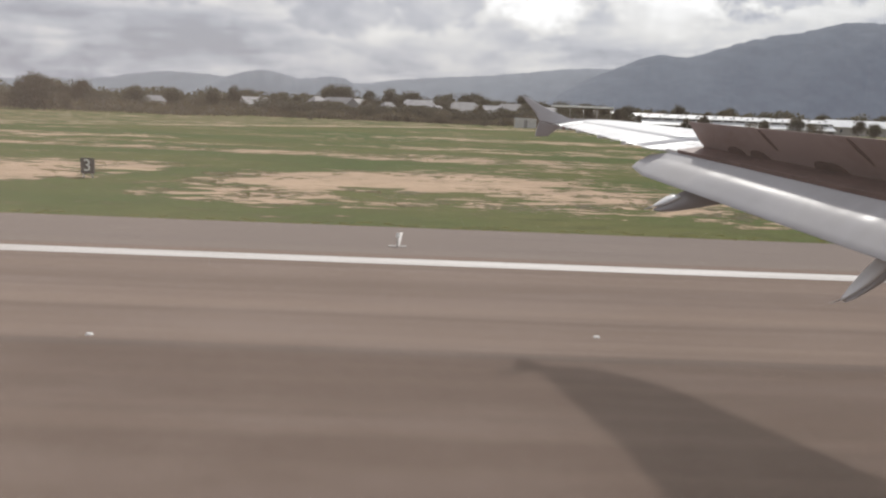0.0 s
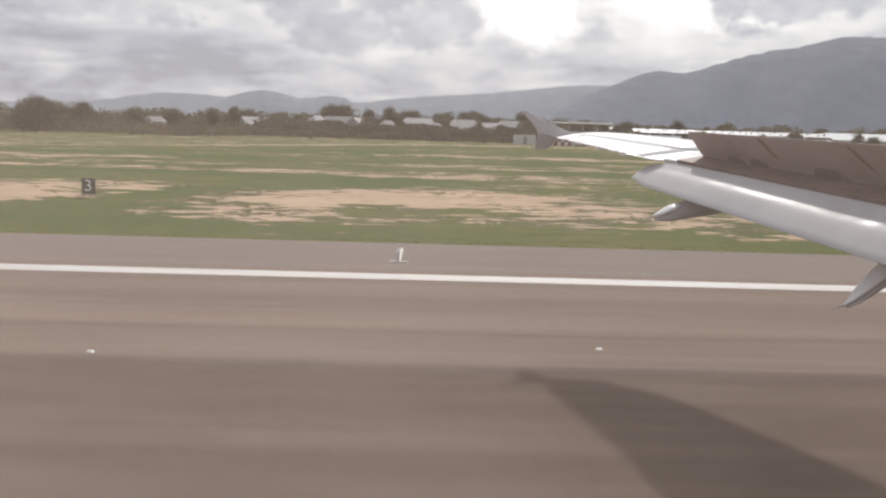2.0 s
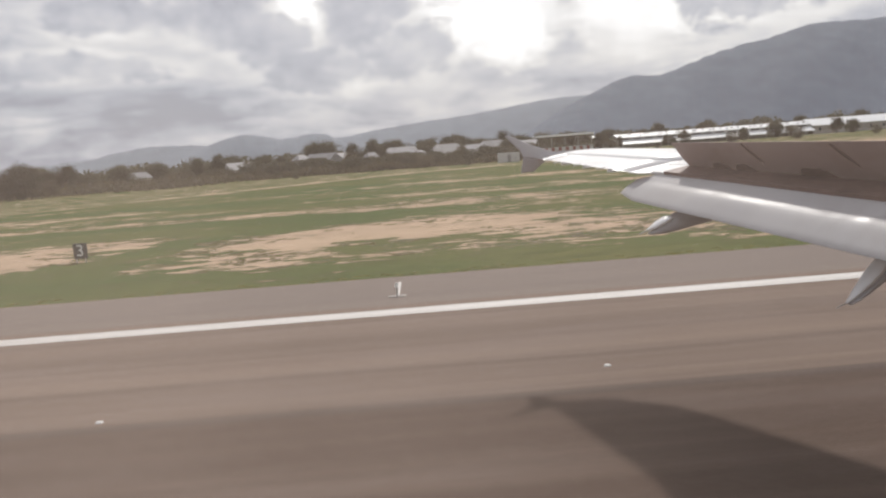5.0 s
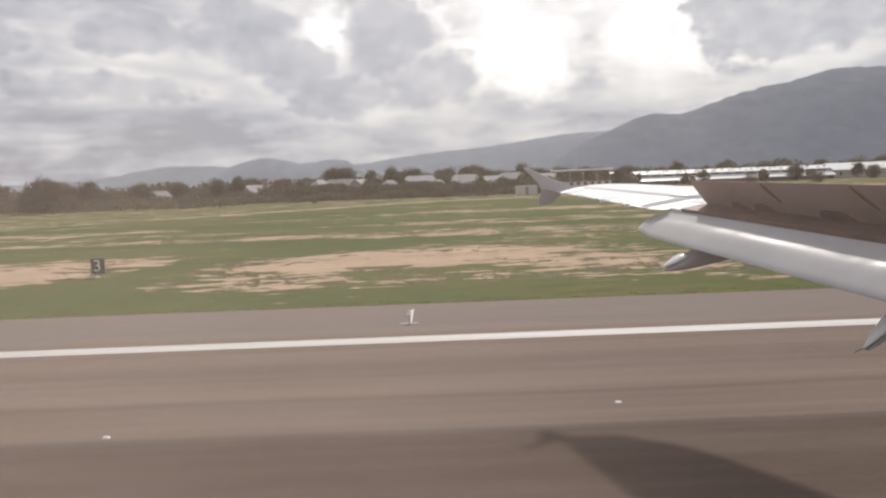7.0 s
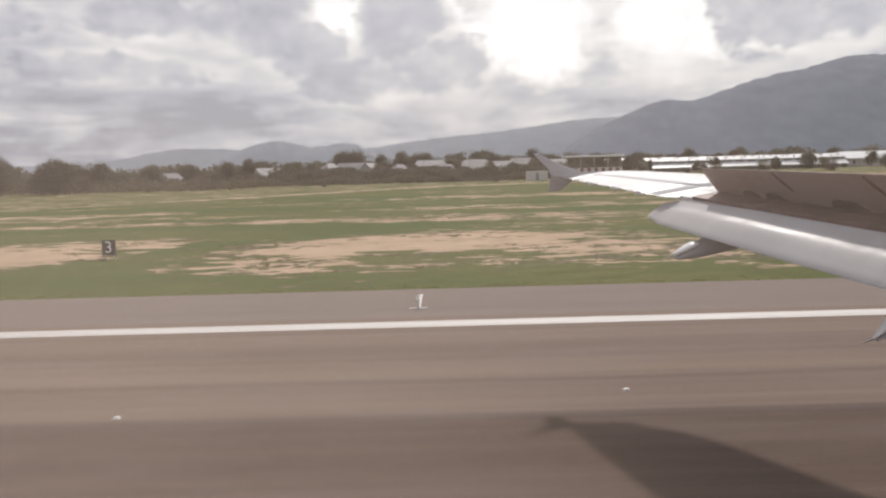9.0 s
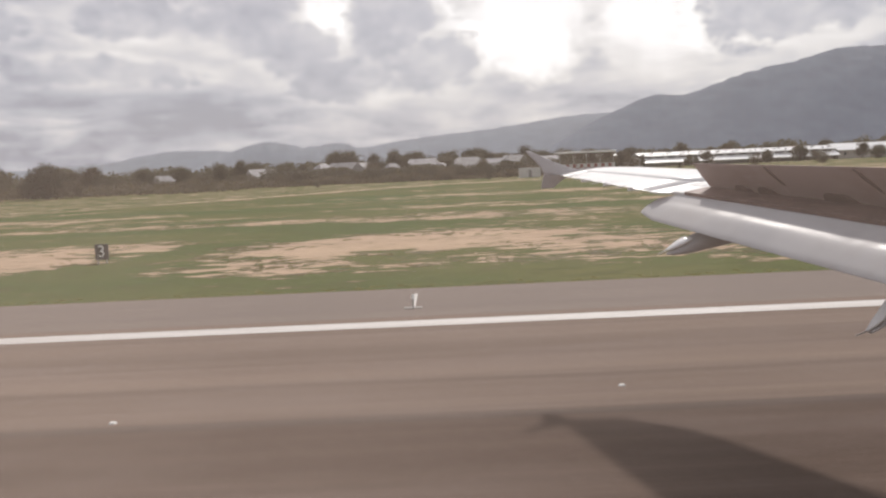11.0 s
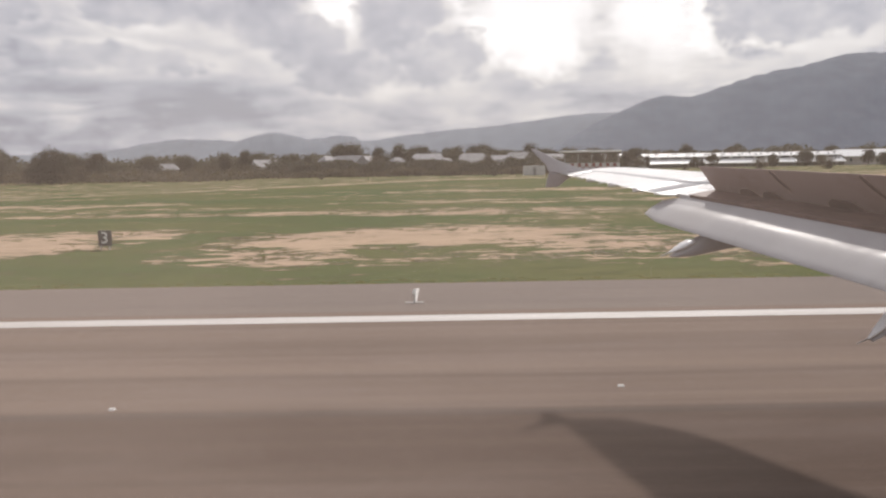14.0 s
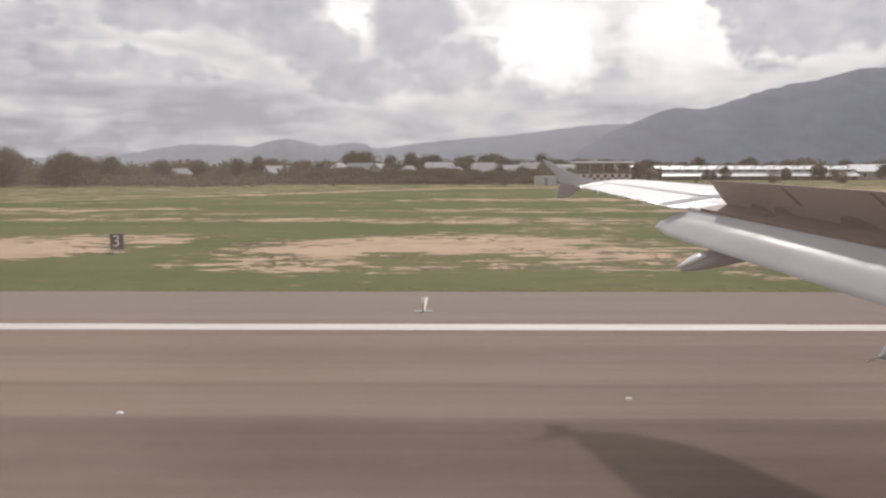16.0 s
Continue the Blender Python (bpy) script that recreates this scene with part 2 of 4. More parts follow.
BARK = worn("bark", (0.10, 0.075, 0.055), (0.05, 0.04, 0.03), 2.0, 0.9)
LEAF = leaf_material("leaves", (0.080, 0.074, 0.060), (0.120, 0.108, 0.086))
LEAF_DRY = leaf_material("dry_leaves", (0.082, 0.070, 0.056), (0.125, 0.104, 0.080))
GRASS = leaf_material("grass_blades", (0.10, 0.11, 0.022), (0.19, 0.165, 0.045), 0.55)
TURF_CLUMP = leaf_material("turf_clumps", (0.115, 0.112, 0.028), (0.185, 0.155, 0.050), 0.60)
# blue-grey emission paints the distance haze, stronger on the far hills
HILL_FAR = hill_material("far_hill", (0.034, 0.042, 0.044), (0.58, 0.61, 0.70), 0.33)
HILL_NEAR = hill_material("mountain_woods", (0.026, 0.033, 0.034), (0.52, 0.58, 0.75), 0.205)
ROOF_WHITE = worn("white_roof", (0.86, 0.86, 0.85), (0.66, 0.65, 0.63), 0.5, 0.32, 0.25, amount=0.35, each=0.08)
ROOF_GREY = worn("grey_roof", (0.30, 0.29, 0.29), (0.18, 0.17, 0.17), 0.6, 0.7, amount=0.6, each=0.4)
ROOF_RED = worn("red_roof", (0.42, 0.10, 0.07), (0.25, 0.08, 0.06), 0.6, 0.6, amount=0.4)
ROOF_BROWN = worn("brown_roof", (0.30, 0.17, 0.12), (0.18, 0.11, 0.08), 0.6, 0.6, amount=0.5, each=0.2)
WALL = worn("plaster", (0.50, 0.47, 0.43), (0.32, 0.29, 0.26), 0.4, 0.85, amount=0.6, each=0.2)
GLASSY = worn("window_glass", (0.05, 0.055, 0.06), (0.08, 0.08, 0.08), 2.0, 0.15)
SIGN_BLACK = worn("sign_black", (0.02, 0.02, 0.022), (0.06, 0.055, 0.05), 3.0, 0.5)
SIGN_WHITE = worn("sign_white", (0.85, 0.85, 0.82), (0.6, 0.58, 0.55), 6.0, 0.6, amount=0.3)
CONCRETE = worn("concrete", (0.36, 0.34, 0.32), (0.22, 0.20, 0.19), 0.8, 0.9, amount=0.6)
CHECK_RED = worn("check_red", (0.28, 0.10, 0.08), (0.2, 0.08, 0.07), 2.0, 0.7)
CHECK_WHITE = worn("check_white", (0.62, 0.60, 0.57), (0.4, 0.38, 0.36), 2.0, 0.7)


# ---- building blocks ----
def obj(name, bm, mat, smooth=False):
    me = bpy.data.meshes.new(name)
    if smooth:
        for f in bm.faces:
            f.smooth = True
    bm.to_mesh(me)
    bm.free()
    me.materials.append(mat)
    return new(name, me)


def part(name, bm, mat, parent, label="", smooth=False):
    ob = obj(name, bm, mat, smooth)
    ob.parent = parent
    return tagged(ob, label)


def share(name, ob, parent, at=(0, 0, 0), turn=(0, 0, 0)):
    """Another part on the same mesh."""
    o = new(name, ob.data)
    o.parent = parent
    o.location, o.rotation_euler = at, turn
    return o


def box(bm, x0, x1, y0, y1, z0, z1, bevel=0.0):
    made = bmesh.ops.create_cube(bm, size=1)["verts"]
    for v in made:
        v.co = Vector(((x0 + x1) / 2 + v.co.x * (x1 - x0), (y0 + y1) / 2 + v.co.y * (y1 - y0), (z0 + z1) / 2 + v.co.z * (z1 - z0)))
    if bevel:
        bmesh.ops.bevel(bm, geom=list({e for v in made for e in v.link_edges}), offset=bevel, segments=2, affect="EDGES", profile=0.7)
    return bm


def rod(bm, a, b, ra, rb, sides=8):
    a, b = Vector(a), Vector(b)
    m = Matrix.Translation((a + b) / 2) @ (b - a).to_track_quat("Z", "Y").to_matrix().to_4x4()
    bmesh.ops.create_cone(bm, cap_ends=True, segments=sides, radius1=ra, radius2=rb, depth=(b - a).length, matrix=m)
    return bm


def loft(bm, rings, caps=True):
    """Skin over closed rings of equal length."""
    rows = [[bm.verts.new(p) for p in ring] for ring in rings]
    count = len(rows[0])
    for a, b in zip(rows, rows[1:]):
        for i in range(count):
            bm.faces.new((a[i], a[(i + 1) % count], b[(i + 1) % count], b[i]))
    if caps:
        bm.faces.new(rows[0][::-1])
        bm.faces.new(rows[-1])
    bmesh.ops.recalc_face_normals(bm, faces=bm.faces[:])
    return bm


def thing(name, x, y, z, label, category, group="", turn=0.0):
    return tagged(_empty(name, x, y, z, turn), label, category, group)


def _empty(name, x, y, z, turn):
    ob = new(name)
    ob.empty_display_size = 0.2
    ob.matrix_basis = pose(x, y, z, 0, 0, turn)
    return ob


# ---- ground, runway ----
PATCHES = [  # bare soil: x, y, half length, half depth, how bare
    (-3, 43, 7.6, 5.4, 0.95), (3, 45, 5, 4, 0.9), (-6, 33.4, 6.5, 2.0, 0.52), (9, 38, 9, 5.5, 0.56), (-26, 41, 6.5, 6, 0.93), (-20, 47, 5, 3, 0.75),
    (-18, 66, 24, 1.9, 0.62), (6, 65, 13, 4.0, 0.62), (10, 82, 16, 4, 0.6), (-42, 84, 12, 3, 0.55), (-55, 52, 14, 5, 0.9), (38, 60, 16, 8, 0.6),
    (55, 38, 12, 5, 0.8), (-85, 40, 12, 6, 0.9), (26, 31, 14, 1.6, 0.55), (14, 112, 22, 5.0, 0.55), (75, 95, 30, 9, 0.6), (100, 165, 45, 12, 0.8), (13, 33.5, 12, 2.6, 0.5),
    (-120, 60, 25, 8, 0.9), (-230, 50, 45, 9, 0.8), (-700, 48, 60, 10, 0.9)]
TURF = [  # grass islands in the bare soil: x, y, half length, half depth
    (-8.2, 48.5, 2.6, 1.3), (-3.2, 39.0, 1.5, 0.5), (2.5, 40.5, 1.2, 0.5), (5.0, 53, 6.0, 2.6), (-1.5, 36.6, 5.0, 0.5), (8, 43, 2.2, 0.9), (-14.5, 40, 1.6, 8.0)]


def bareness(x, y):
    b = 0.08
    for px, py, rx, ry, amount in PATCHES:
        d = math.hypot((x - px) / rx, (y - py) / ry)
        b = max(b, amount * min(1.0, max(0.0, 2.2 - 1.4 * d)))
    for px, py, rx, ry in TURF:
        b *= min(1.0, max(0.1, 1.6 * math.hypot((x - px) / rx, (y - py) / ry) - 0.9))
    if y > 20:
        b += 0.30 * noise.fractal((x * 0.035, y * 0.09, 4.0), 1.0, 2.0, 3) * min(1.0, 4 * b * (1.1 - b) + 0.45)
    if y > 100:
        track = 186 + 1.3 * max(-62.0, min(0.0, x)) + 0.1 * max(0.0, x) + 3 * math.sin(x / 25)
        if y > track + 5:
            b = max(b, 0.27)
        b = max(b, 1.3 * max(0.0, 1 - abs(y - track) / (3.0 if track < 128 else 7.0)))
    if y < 29:
        b *= max(0.0, (y - 26) / 6)
    return min(1.0, max(0.0, b))


def spaced(*runs):
    out = []
    for a, b, step in runs:
        out += list(np.arange(a, b, step))
    return out + [runs[-1][1]]


def ground_sheet():
    xs = spaced((-5200, -1000, 600), (-1000, -100, 12), (-100, 110, 1.0), (110, 400, 15), (400, 5200, 600))
    ys = spaced((-5200, -400, 600), (-400, 20, 30), (20, 130, 1.0), (130, 330, 6), (330, 600, 30), (600, 5200, 460))
    verts = [(x, y, -0.06) for y in ys for x in xs]
    nx = len(xs)
    faces = [(j * nx + i, j * nx + i + 1, (j + 1) * nx + i + 1, (j + 1) * nx + i) for j in range(len(ys) - 1) for i in range(nx - 1)]
    me = bpy.data.meshes.new("ground")
    me.from_pydata(verts, [], faces)
    me.attributes.new("bare", "FLOAT", "POINT").data.foreach_set("value", [bareness(x, y) for y in ys for x in xs])
    me.materials.append(FIELD)
    return tagged(new("ground", me), "flat airfield of patchy green grass and bare sandy soil", "ground", kind="structure")


ground_sheet()
EDGE, PAVED = 19.6, 26.0
CENTRE = -1.77
runway = tagged(obj("runway", box(bmesh.new(), -1100, 1500, CENTRE - (PAVED - CENTRE), PAVED, -0.5, 0.0), ASPHALT),
                "long grey-brown asphalt runway with dark tyre streaks", "runway", kind="structure")


def painted(name, x0, x1, y0, y1, skew=0.0):
    bm = bmesh.new()
    bm.faces.new([bm.verts.new(p) for p in ((x0, y0, 0.004), (x1 + skew, y0, 0.004), (x1, y1, 0.004), (x0 - skew, y1, 0.004))])
    return part(name, bm, LINE, runway)


painted("edge_line", -1100, 1500, EDGE + 0.04, EDGE + 0.82)
painted("edge_line", -1100, 1500, 2 * CENTRE - EDGE - 0.95, 2 * CENTRE - EDGE)
for i in range(-30, 30):
    painted("centre_line_dash", i * 50.0, i * 50.0 + 30, CENTRE - 0.45, CENTRE + 0.45)

# touchdown bars and the aiming block, already rolled past
for x0, ys in ((-690, (9.3, 12.6)), (-560, (11.0,)), (-440, (7.5,))):
    for y0 in ys:
        painted("touchdown_bar", x0 - 26, x0, y0, y0 + 2.3)


# ---- hills ----
def ridge(name, dist, depth, points, mat, label, seed):
    """A wooded range: its crest, seen from the runway, climbs through the given (bearing, height) pairs."""
    us = np.linspace(points[0][0], points[-1][0], 520)
    tops = np.interp(us, [p[0] for p in points], [p[1] for p in points])
    tops = np.convolve(np.pad(tops, 2, mode="edge"), np.ones(5) / 5, "valid")
    rows = 14
    verts, faces = [], []
    for j in range(rows):
        s = j / (rows - 1)
        for u, top in zip(us, tops):
            d = dist + depth * (s - 0.55)
            rise = math.sin(min(1.0, s / 0.55) * math.pi / 2) if s <= 0.55 else math.cos((s - 0.55) / 0.45 * math.pi / 2)
            rough = noise.fractal((u * 14, s * 3, seed), 1.0, 2.0, 5) * 0.10 * top * (0.25 + rise * (1 - rise) * 3)
            small = noise.fractal((u * 90, s * 9, seed + 5), 1.0, 2.0, 3) * 0.0045 * dist * 0.35
            verts.append((u * d, d, max(-2.0, top * dist * rise + (rough * dist if 0 < j < rows - 1 else 0) + small * rise)))
    n = len(us)
    for j in range(rows - 1):
        faces += [(j * n + i, j * n + i + 1, (j + 1) * n + i + 1, (j + 1) * n + i) for i in range(n - 1)]
    me = bpy.data.meshes.new(name)
    me.from_pydata(verts, [], faces)
    me.materials.append(mat)
    me.polygons.foreach_set("use_smooth", [True] * len(faces))
    return tagged(new(name, me), label, "hills", kind="structure")


def crest(*pairs):
    return [((x - 772) / 1386, h / 1386) for x, h in pairs]


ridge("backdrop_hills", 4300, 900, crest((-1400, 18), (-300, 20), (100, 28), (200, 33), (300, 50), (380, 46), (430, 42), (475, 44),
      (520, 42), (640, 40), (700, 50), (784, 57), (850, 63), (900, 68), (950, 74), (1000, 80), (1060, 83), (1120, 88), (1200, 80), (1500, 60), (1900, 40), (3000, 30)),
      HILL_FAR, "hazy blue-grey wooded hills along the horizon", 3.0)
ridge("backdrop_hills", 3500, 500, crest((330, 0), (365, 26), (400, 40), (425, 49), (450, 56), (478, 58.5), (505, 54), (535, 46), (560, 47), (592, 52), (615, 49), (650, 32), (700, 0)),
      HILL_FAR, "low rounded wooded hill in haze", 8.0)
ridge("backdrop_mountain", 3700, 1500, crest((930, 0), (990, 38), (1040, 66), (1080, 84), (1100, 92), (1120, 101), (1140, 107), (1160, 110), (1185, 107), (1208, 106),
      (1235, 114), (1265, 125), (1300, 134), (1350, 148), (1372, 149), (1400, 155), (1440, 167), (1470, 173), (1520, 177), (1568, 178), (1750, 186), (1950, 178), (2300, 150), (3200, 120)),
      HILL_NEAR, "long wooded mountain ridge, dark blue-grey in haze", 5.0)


# ---- trees ----
def crown_mesh(name, rng, height, spread, clumps, leaves, mat, leaf=0.55, low=0.3):
    """A crown of many small leaf sprays gathered in uneven clumps."""
    verts, faces = [], []
    for c in range(clumps):
        a, k = rng.uniform(0, 2 * math.pi), rng.random()
        lift = low + (1 - low) * (k ** 0.8)
        reach = spread * math.sqrt(max(0.05, 1 - ((lift - 0.58) / 0.5) ** 2)) * rng.uniform(0.2, 0.9)
        cx, cy, cz = reach * math.cos(a), reach * math.sin(a), height * lift * rng.uniform(0.88, 1.0)
        size = spread * rng.uniform(0.22, 0.42)
        for i in range(int(leaves * 2.4)):
            v = Vector((rng.gauss(0, 1), rng.gauss(0, 1), rng.gauss(0, 0.75))).normalized() * size * rng.uniform(0.45, 1.05)
            q = Euler((rng.uniform(-1.2, 1.2), rng.uniform(-1.2, 1.2), rng.uniform(0, 6.3))).to_matrix()
            s = leaf * rng.uniform(0.55, 1.2)
            base = len(verts)
            for px, py in ((-s, -0.4 * s), (0.3 * s, -0.6 * s), (s, 0.1 * s), (-0.1 * s, 0.6 * s)):
                verts.append(tuple(Vector((cx, cy, cz)) + v + q @ Vector((px, py, 0))))
            faces.append((base, base + 1, base + 2, base + 3))
    me = bpy.data.meshes.new(name)
    me.from_pydata(verts, [], faces)
    me.materials.append(mat)
    return me


def trunk_mesh(rng, height, thick):
    bm = bmesh.new()
    lean = Vector((rng.uniform(-0.05, 0.05), rng.uniform(-0.05, 0.05), 1)) * height
    rod(bm, (0, 0, -0.2), lean * 0.35, thick, thick * 0.75, 7)
    rod(bm, lean * 0.35, lean * 0.72, thick * 0.75, thick * 0.3, 6)
    for i in range(5):
        a = i * 1.26 + rng.uniform(-0.4, 0.4)
        start = lean * rng.uniform(0.28, 0.5)
        rod(bm, start, start + Vector((math.cos(a), math.sin(a), rng.uniform(0.6, 1.2))) * height * 0.24, thick * 0.4, thick * 0.12, 5)
    return bm


def make_tree(name, seed, height, spread, label, mat, clumps=34, leaves=22, low=0.3):
    rng = random.Random(seed)
    t = thing(name, 0, 0, -0.06, label, "tree", "trees along the airfield")
    part("trunk", trunk_mesh(rng, height, 0.022 * height + 0.05), BARK, t)
    c = new("crown", crown_mesh("crown", rng, height, spread, clumps, leaves * 1.5, mat, leaf=0.028 * height, low=low))
    c.parent = t
    return t


BROAD = "broad dark green leafy tree behind the airfield"
TREES = [make_tree("tree", 1, 10.0, 5.2, BROAD, LEAF, 60, 26, 0.12), make_tree("tree", 2, 10.0, 4.4, BROAD, LEAF, 56, 26, 0.15),
         make_tree("tree", 3, 10.0, 6.4, "wide spreading dark green tree", LEAF, 70, 26, 0.12), make_tree("tree", 4, 10.0, 3.4, "slim upright tree with a thin crown", LEAF, 34, 22, 0.2),
         make_tree("tree", 5, 10.0, 4.8, "brownish half-dry tree with a ragged crown", LEAF_DRY, 50, 24, 0.15), make_tree("tree", 6, 10.0, 2.0, "tall narrow columnar tree", LEAF, 26, 22, 0.1)]
BUSHES = [make_tree("bush", 11, 10.0, 7.0, "low dark rounded bush at the field's edge", LEAF, 46, 24, 0.03),
          make_tree("bush", 12, 10.0, 8.5, "low brownish scrub bush at the field's edge", LEAF_DRY, 46, 24, 0.03)]
for i, t in enumerate(TREES + BUSHES):
    t.matrix_basis = pose(-300 - 9 * i, 262, -0.06) @ Matrix.Diagonal((0.8, 0.8, 0.8, 1))


def plant(kind, x, y, size, turn):
    c = copy_thing(kind, pose(x, y, -0.06, 0, 0, turn))
    c.scale = (size / 10,) * 3
    return c


rng = random.Random(7)
# single trees that stand out: x, y, height, kind
for x, y, h, k in ((-119, 205, 12.5, 2), (-109, 211, 8.5, 0), (-103, 207, 11, 2), (-94, 204, 6, 4), (-125, 214, 9, 0), (-84, 304, 11, 1),
                   (-77, 306, 11.5, 0), (-58, 308, 10, 1), (-41, 310, 13.5, 0), (-36, 312, 14, 2), (-26, 315, 12.5, 1), (-18, 320, 13.5, 0),
                   (-9, 318, 12.5, 2), (5, 322, 12.5, 1), (17, 322, 12.5, 2), (36, 325, 13, 0), (70, 365, 11, 0), (90, 370, 11, 2),
                   (-145, 218, 10, 1), (238, 322, 15, 0), (250, 326, 17, 1), (98, 300, 4.2, 0), (124, 296, 4.5, 1), (168, 300, 5, 2)):
    plant(TREES[k], x, y, h * (0.80 if -90 < x < 100 else 0.78 if x < 0 else 1.0), rng.uniform(0, 360))
for i in range(190):
    x = -330 + i * 3.5 + rng.uniform(-2, 2)
    y = rng.uniform(330, 430) + (45 if x > 60 else 0) if x > -90 else rng.uniform(225, 330)
    plant(TREES[rng.choice((0, 1, 2, 2, 4, 4, 3))], x, y, rng.choice((5.5, 6.5, 7.5, 8, 9, 10.5)) * rng.uniform(0.9, 1.1), rng.uniform(0, 360))
for i in range(300):
    x = -330 + i * 2.2 + rng.uniform(-2, 2)
    if 56 < x < 165 and i % 9:
        continue
    plant(BUSHES[rng.choice((0, 1, 1))], x, rng.uniform(240, 278), rng.choice((1.8, 2.2, 2.6, 3.2, 4.0)) * rng.uniform(0.85, 1.15), rng.uniform(0, 360))


for i in range(46):
    plant(TREES[rng.choice((0, 2, 2, 4, 4, 1))], -48 + i * 2.7 + rng.uniform(-2, 2), rng.uniform(304, 334), rng.uniform(4.5, 8.5), rng.uniform(0, 360))


for x, y, h in ((-44, 276, 4.5), (-38, 280, 5.5), (-31, 278, 4), (-24, 281, 6.5), (-21, 279, 4), (-12, 280, 6), (-3, 282, 5), (4, 279, 6.5), (7, 281, 4.5), (16, 281, 6), (24, 280, 5),
                (33, 283, 7), (37, 280, 4.5), (46, 284, 6), (52, 288, 7), (58, 300, 8), (84, 326, 5.5), (105, 330, 4.4), (112, 328, 5.8),
                (138, 331, 4.8), (150, 327, 6.2), (158, 330, 4.6), (180, 334, 6.5)):
    plant(TREES[(x * 3 + y) % 5], x, y, h, (x * 41) % 360)


def scrub(name, x0, x1, near, far, low, high, leaves, leaf, mat, label, seed):
    """A tangle of brush and young trees too dense to count."""
    r = random.Random(seed)
    verts, faces = [], []
    for i in range(leaves):
        x, d = r.uniform(x0, x1), r.random()
        y = near + (far - near) * d
        top = low + (high - low) * max(0.0, 0.5 + noise.fractal((x * 0.05, y * 0.03, seed), 1.0, 2.0, 4) * 0.9)
        z = top * r.random() ** 0.6
        q = Euler((r.uniform(-1.3, 1.3), r.uniform(-1.3, 1.3), r.uniform(0, 6.3))).to_matrix()
        s = leaf * r.uniform(0.5, 1.3)
        base = len(verts)
        for px, py in ((-s, -0.4 * s), (0.3 * s, -0.6 * s), (s, 0.1 * s), (-0.1 * s, 0.6 * s)):
            v = q @ Vector((px, py, 0))
            verts.append((x + v.x, y + v.y, max(-0.05, z + v.z)))
        faces.append((base, base + 1, base + 2, base + 3))
    me = bpy.data.meshes.new(name)
    me.from_pydata(verts, [], faces)
    me.materials.append(mat)
    return tagged(new(name, me), label, "bushes", kind="stuff")


scrub("scrub", -330, -55, 205, 240, 0.8, 3.8, 42000, 0.36, LEAF_DRY, "low brown-green scrub along the field's edge", 21)
scrub("scrub", -60, 60, 262, 276, 2.2, 6.2, 24000, 0.36, LEAF, "tall dark scrub in front of the houses", 25)
scrub("scrub", -60, 52, 238, 262, 0.6, 3.2, 20000, 0.36, LEAF_DRY, "low brown-green scrub along the field's edge", 22)
scrub("woods", -330, 60, 318, 345, 2.5, 7.5, 40000, 0.6, LEAF, "dense dark woods behind the airfield", 23)
scrub("woods", -380, 400, 420, 470, 4.5, 10.5, 36000, 1.0, LEAF, "dense dark woods far behind the airfield", 24)
for x, y in ((-33, 212), (14, 222), (-130, 200)):
    plant(BUSHES[0], x, y, 1.9, 40)


# ---- houses and sheds beyond the field ----
def house(x, y, length, depth, wall, roof, mat, label, turn=0.0, name="house", group="houses behind the airfield", hip=0.0, windows=4):
    h = thing(name, x, y, -0.06, label, "house", group, turn)
    part("wall", box(bmesh.new(), -length / 2, length / 2, -depth / 2, depth / 2, -0.1, wall), WALL, h)
    bm = bmesh.new()
    a, b, e = length / 2 + 0.6, depth / 2 + 0.6, 0.18
    top = a - max(0.0, hip * depth / 2)
    low = [(-a, -b, wall), (a, -b, wall), (a, b, wall), (-a, b, wall)]
    vs = [bm.verts.new(p) for p in low] + [bm.verts.new((p[0], p[1], p[2] + e)) for p in low] + [bm.verts.new((-top, 0, wall + roof)), bm.verts.new((top, 0, wall + roof))]
    for f in ((3, 2, 1, 0), (0, 1, 5, 4), (1, 2, 6, 5), (2, 3, 7, 6), (3, 0, 4, 7), (4, 5, 9, 8), (6, 7, 8, 9), (5, 6, 9), (7, 4, 8)):
        bm.faces.new([vs[i] for i in f])
    part("roof", bm, mat, h)
    for i in range(windows):
        cx = (i + 0.5) / windows * length - length / 2
        wn = part("window", box(bmesh.new(), cx - 0.6, cx + 0.6, -depth / 2 - 0.05, -depth / 2 + 0.1, wall * 0.35, wall * 0.8), CHECK_WHITE, h)
        part("pane", box(bmesh.new(), cx - 0.5, cx + 0.5, -depth / 2 - 0.07, -depth / 2, wall * 0.38, wall * 0.77), GLASSY, wn)
    return h


W = "small house with a pale grey gable roof"
for x, y, l, d, wl, rf, turn, hip in ((-42, 286, 8, 7, 3.6, 3.6, 52, 0.9), (-35, 292, 12, 9, 3.4, 3.8, -35, 0.0), (-29, 299, 9, 7, 4.4, 2.6, 70, 0.0), (-17, 290, 7, 6, 3.2, 3.0, 40, 0.9),
                                      (-6, 300, 12, 8, 4.3, 3.2, -15, 0.4), (1, 288, 7, 6, 3.0, 2.6, 75, 0.0), (11, 295, 14, 9, 3.7, 3.6, 20, 0.8), (21, 289, 9, 7, 3.4, 3.0, -50, 0.0),
                                      (29, 299, 11, 8, 4.4, 3.0, -12, 0.5), (-64, 284, 8, 7, 3.3, 2.8, 30, 0.0), (-98, 278, 8, 6, 3.0, 2.2, 15, 0.6), (40, 293, 10, 7, 4.0, 2.6, 8, 0.3)):
    house(x, y, l, d, wl, rf, ROOF_GREY, W, turn, hip=hip)
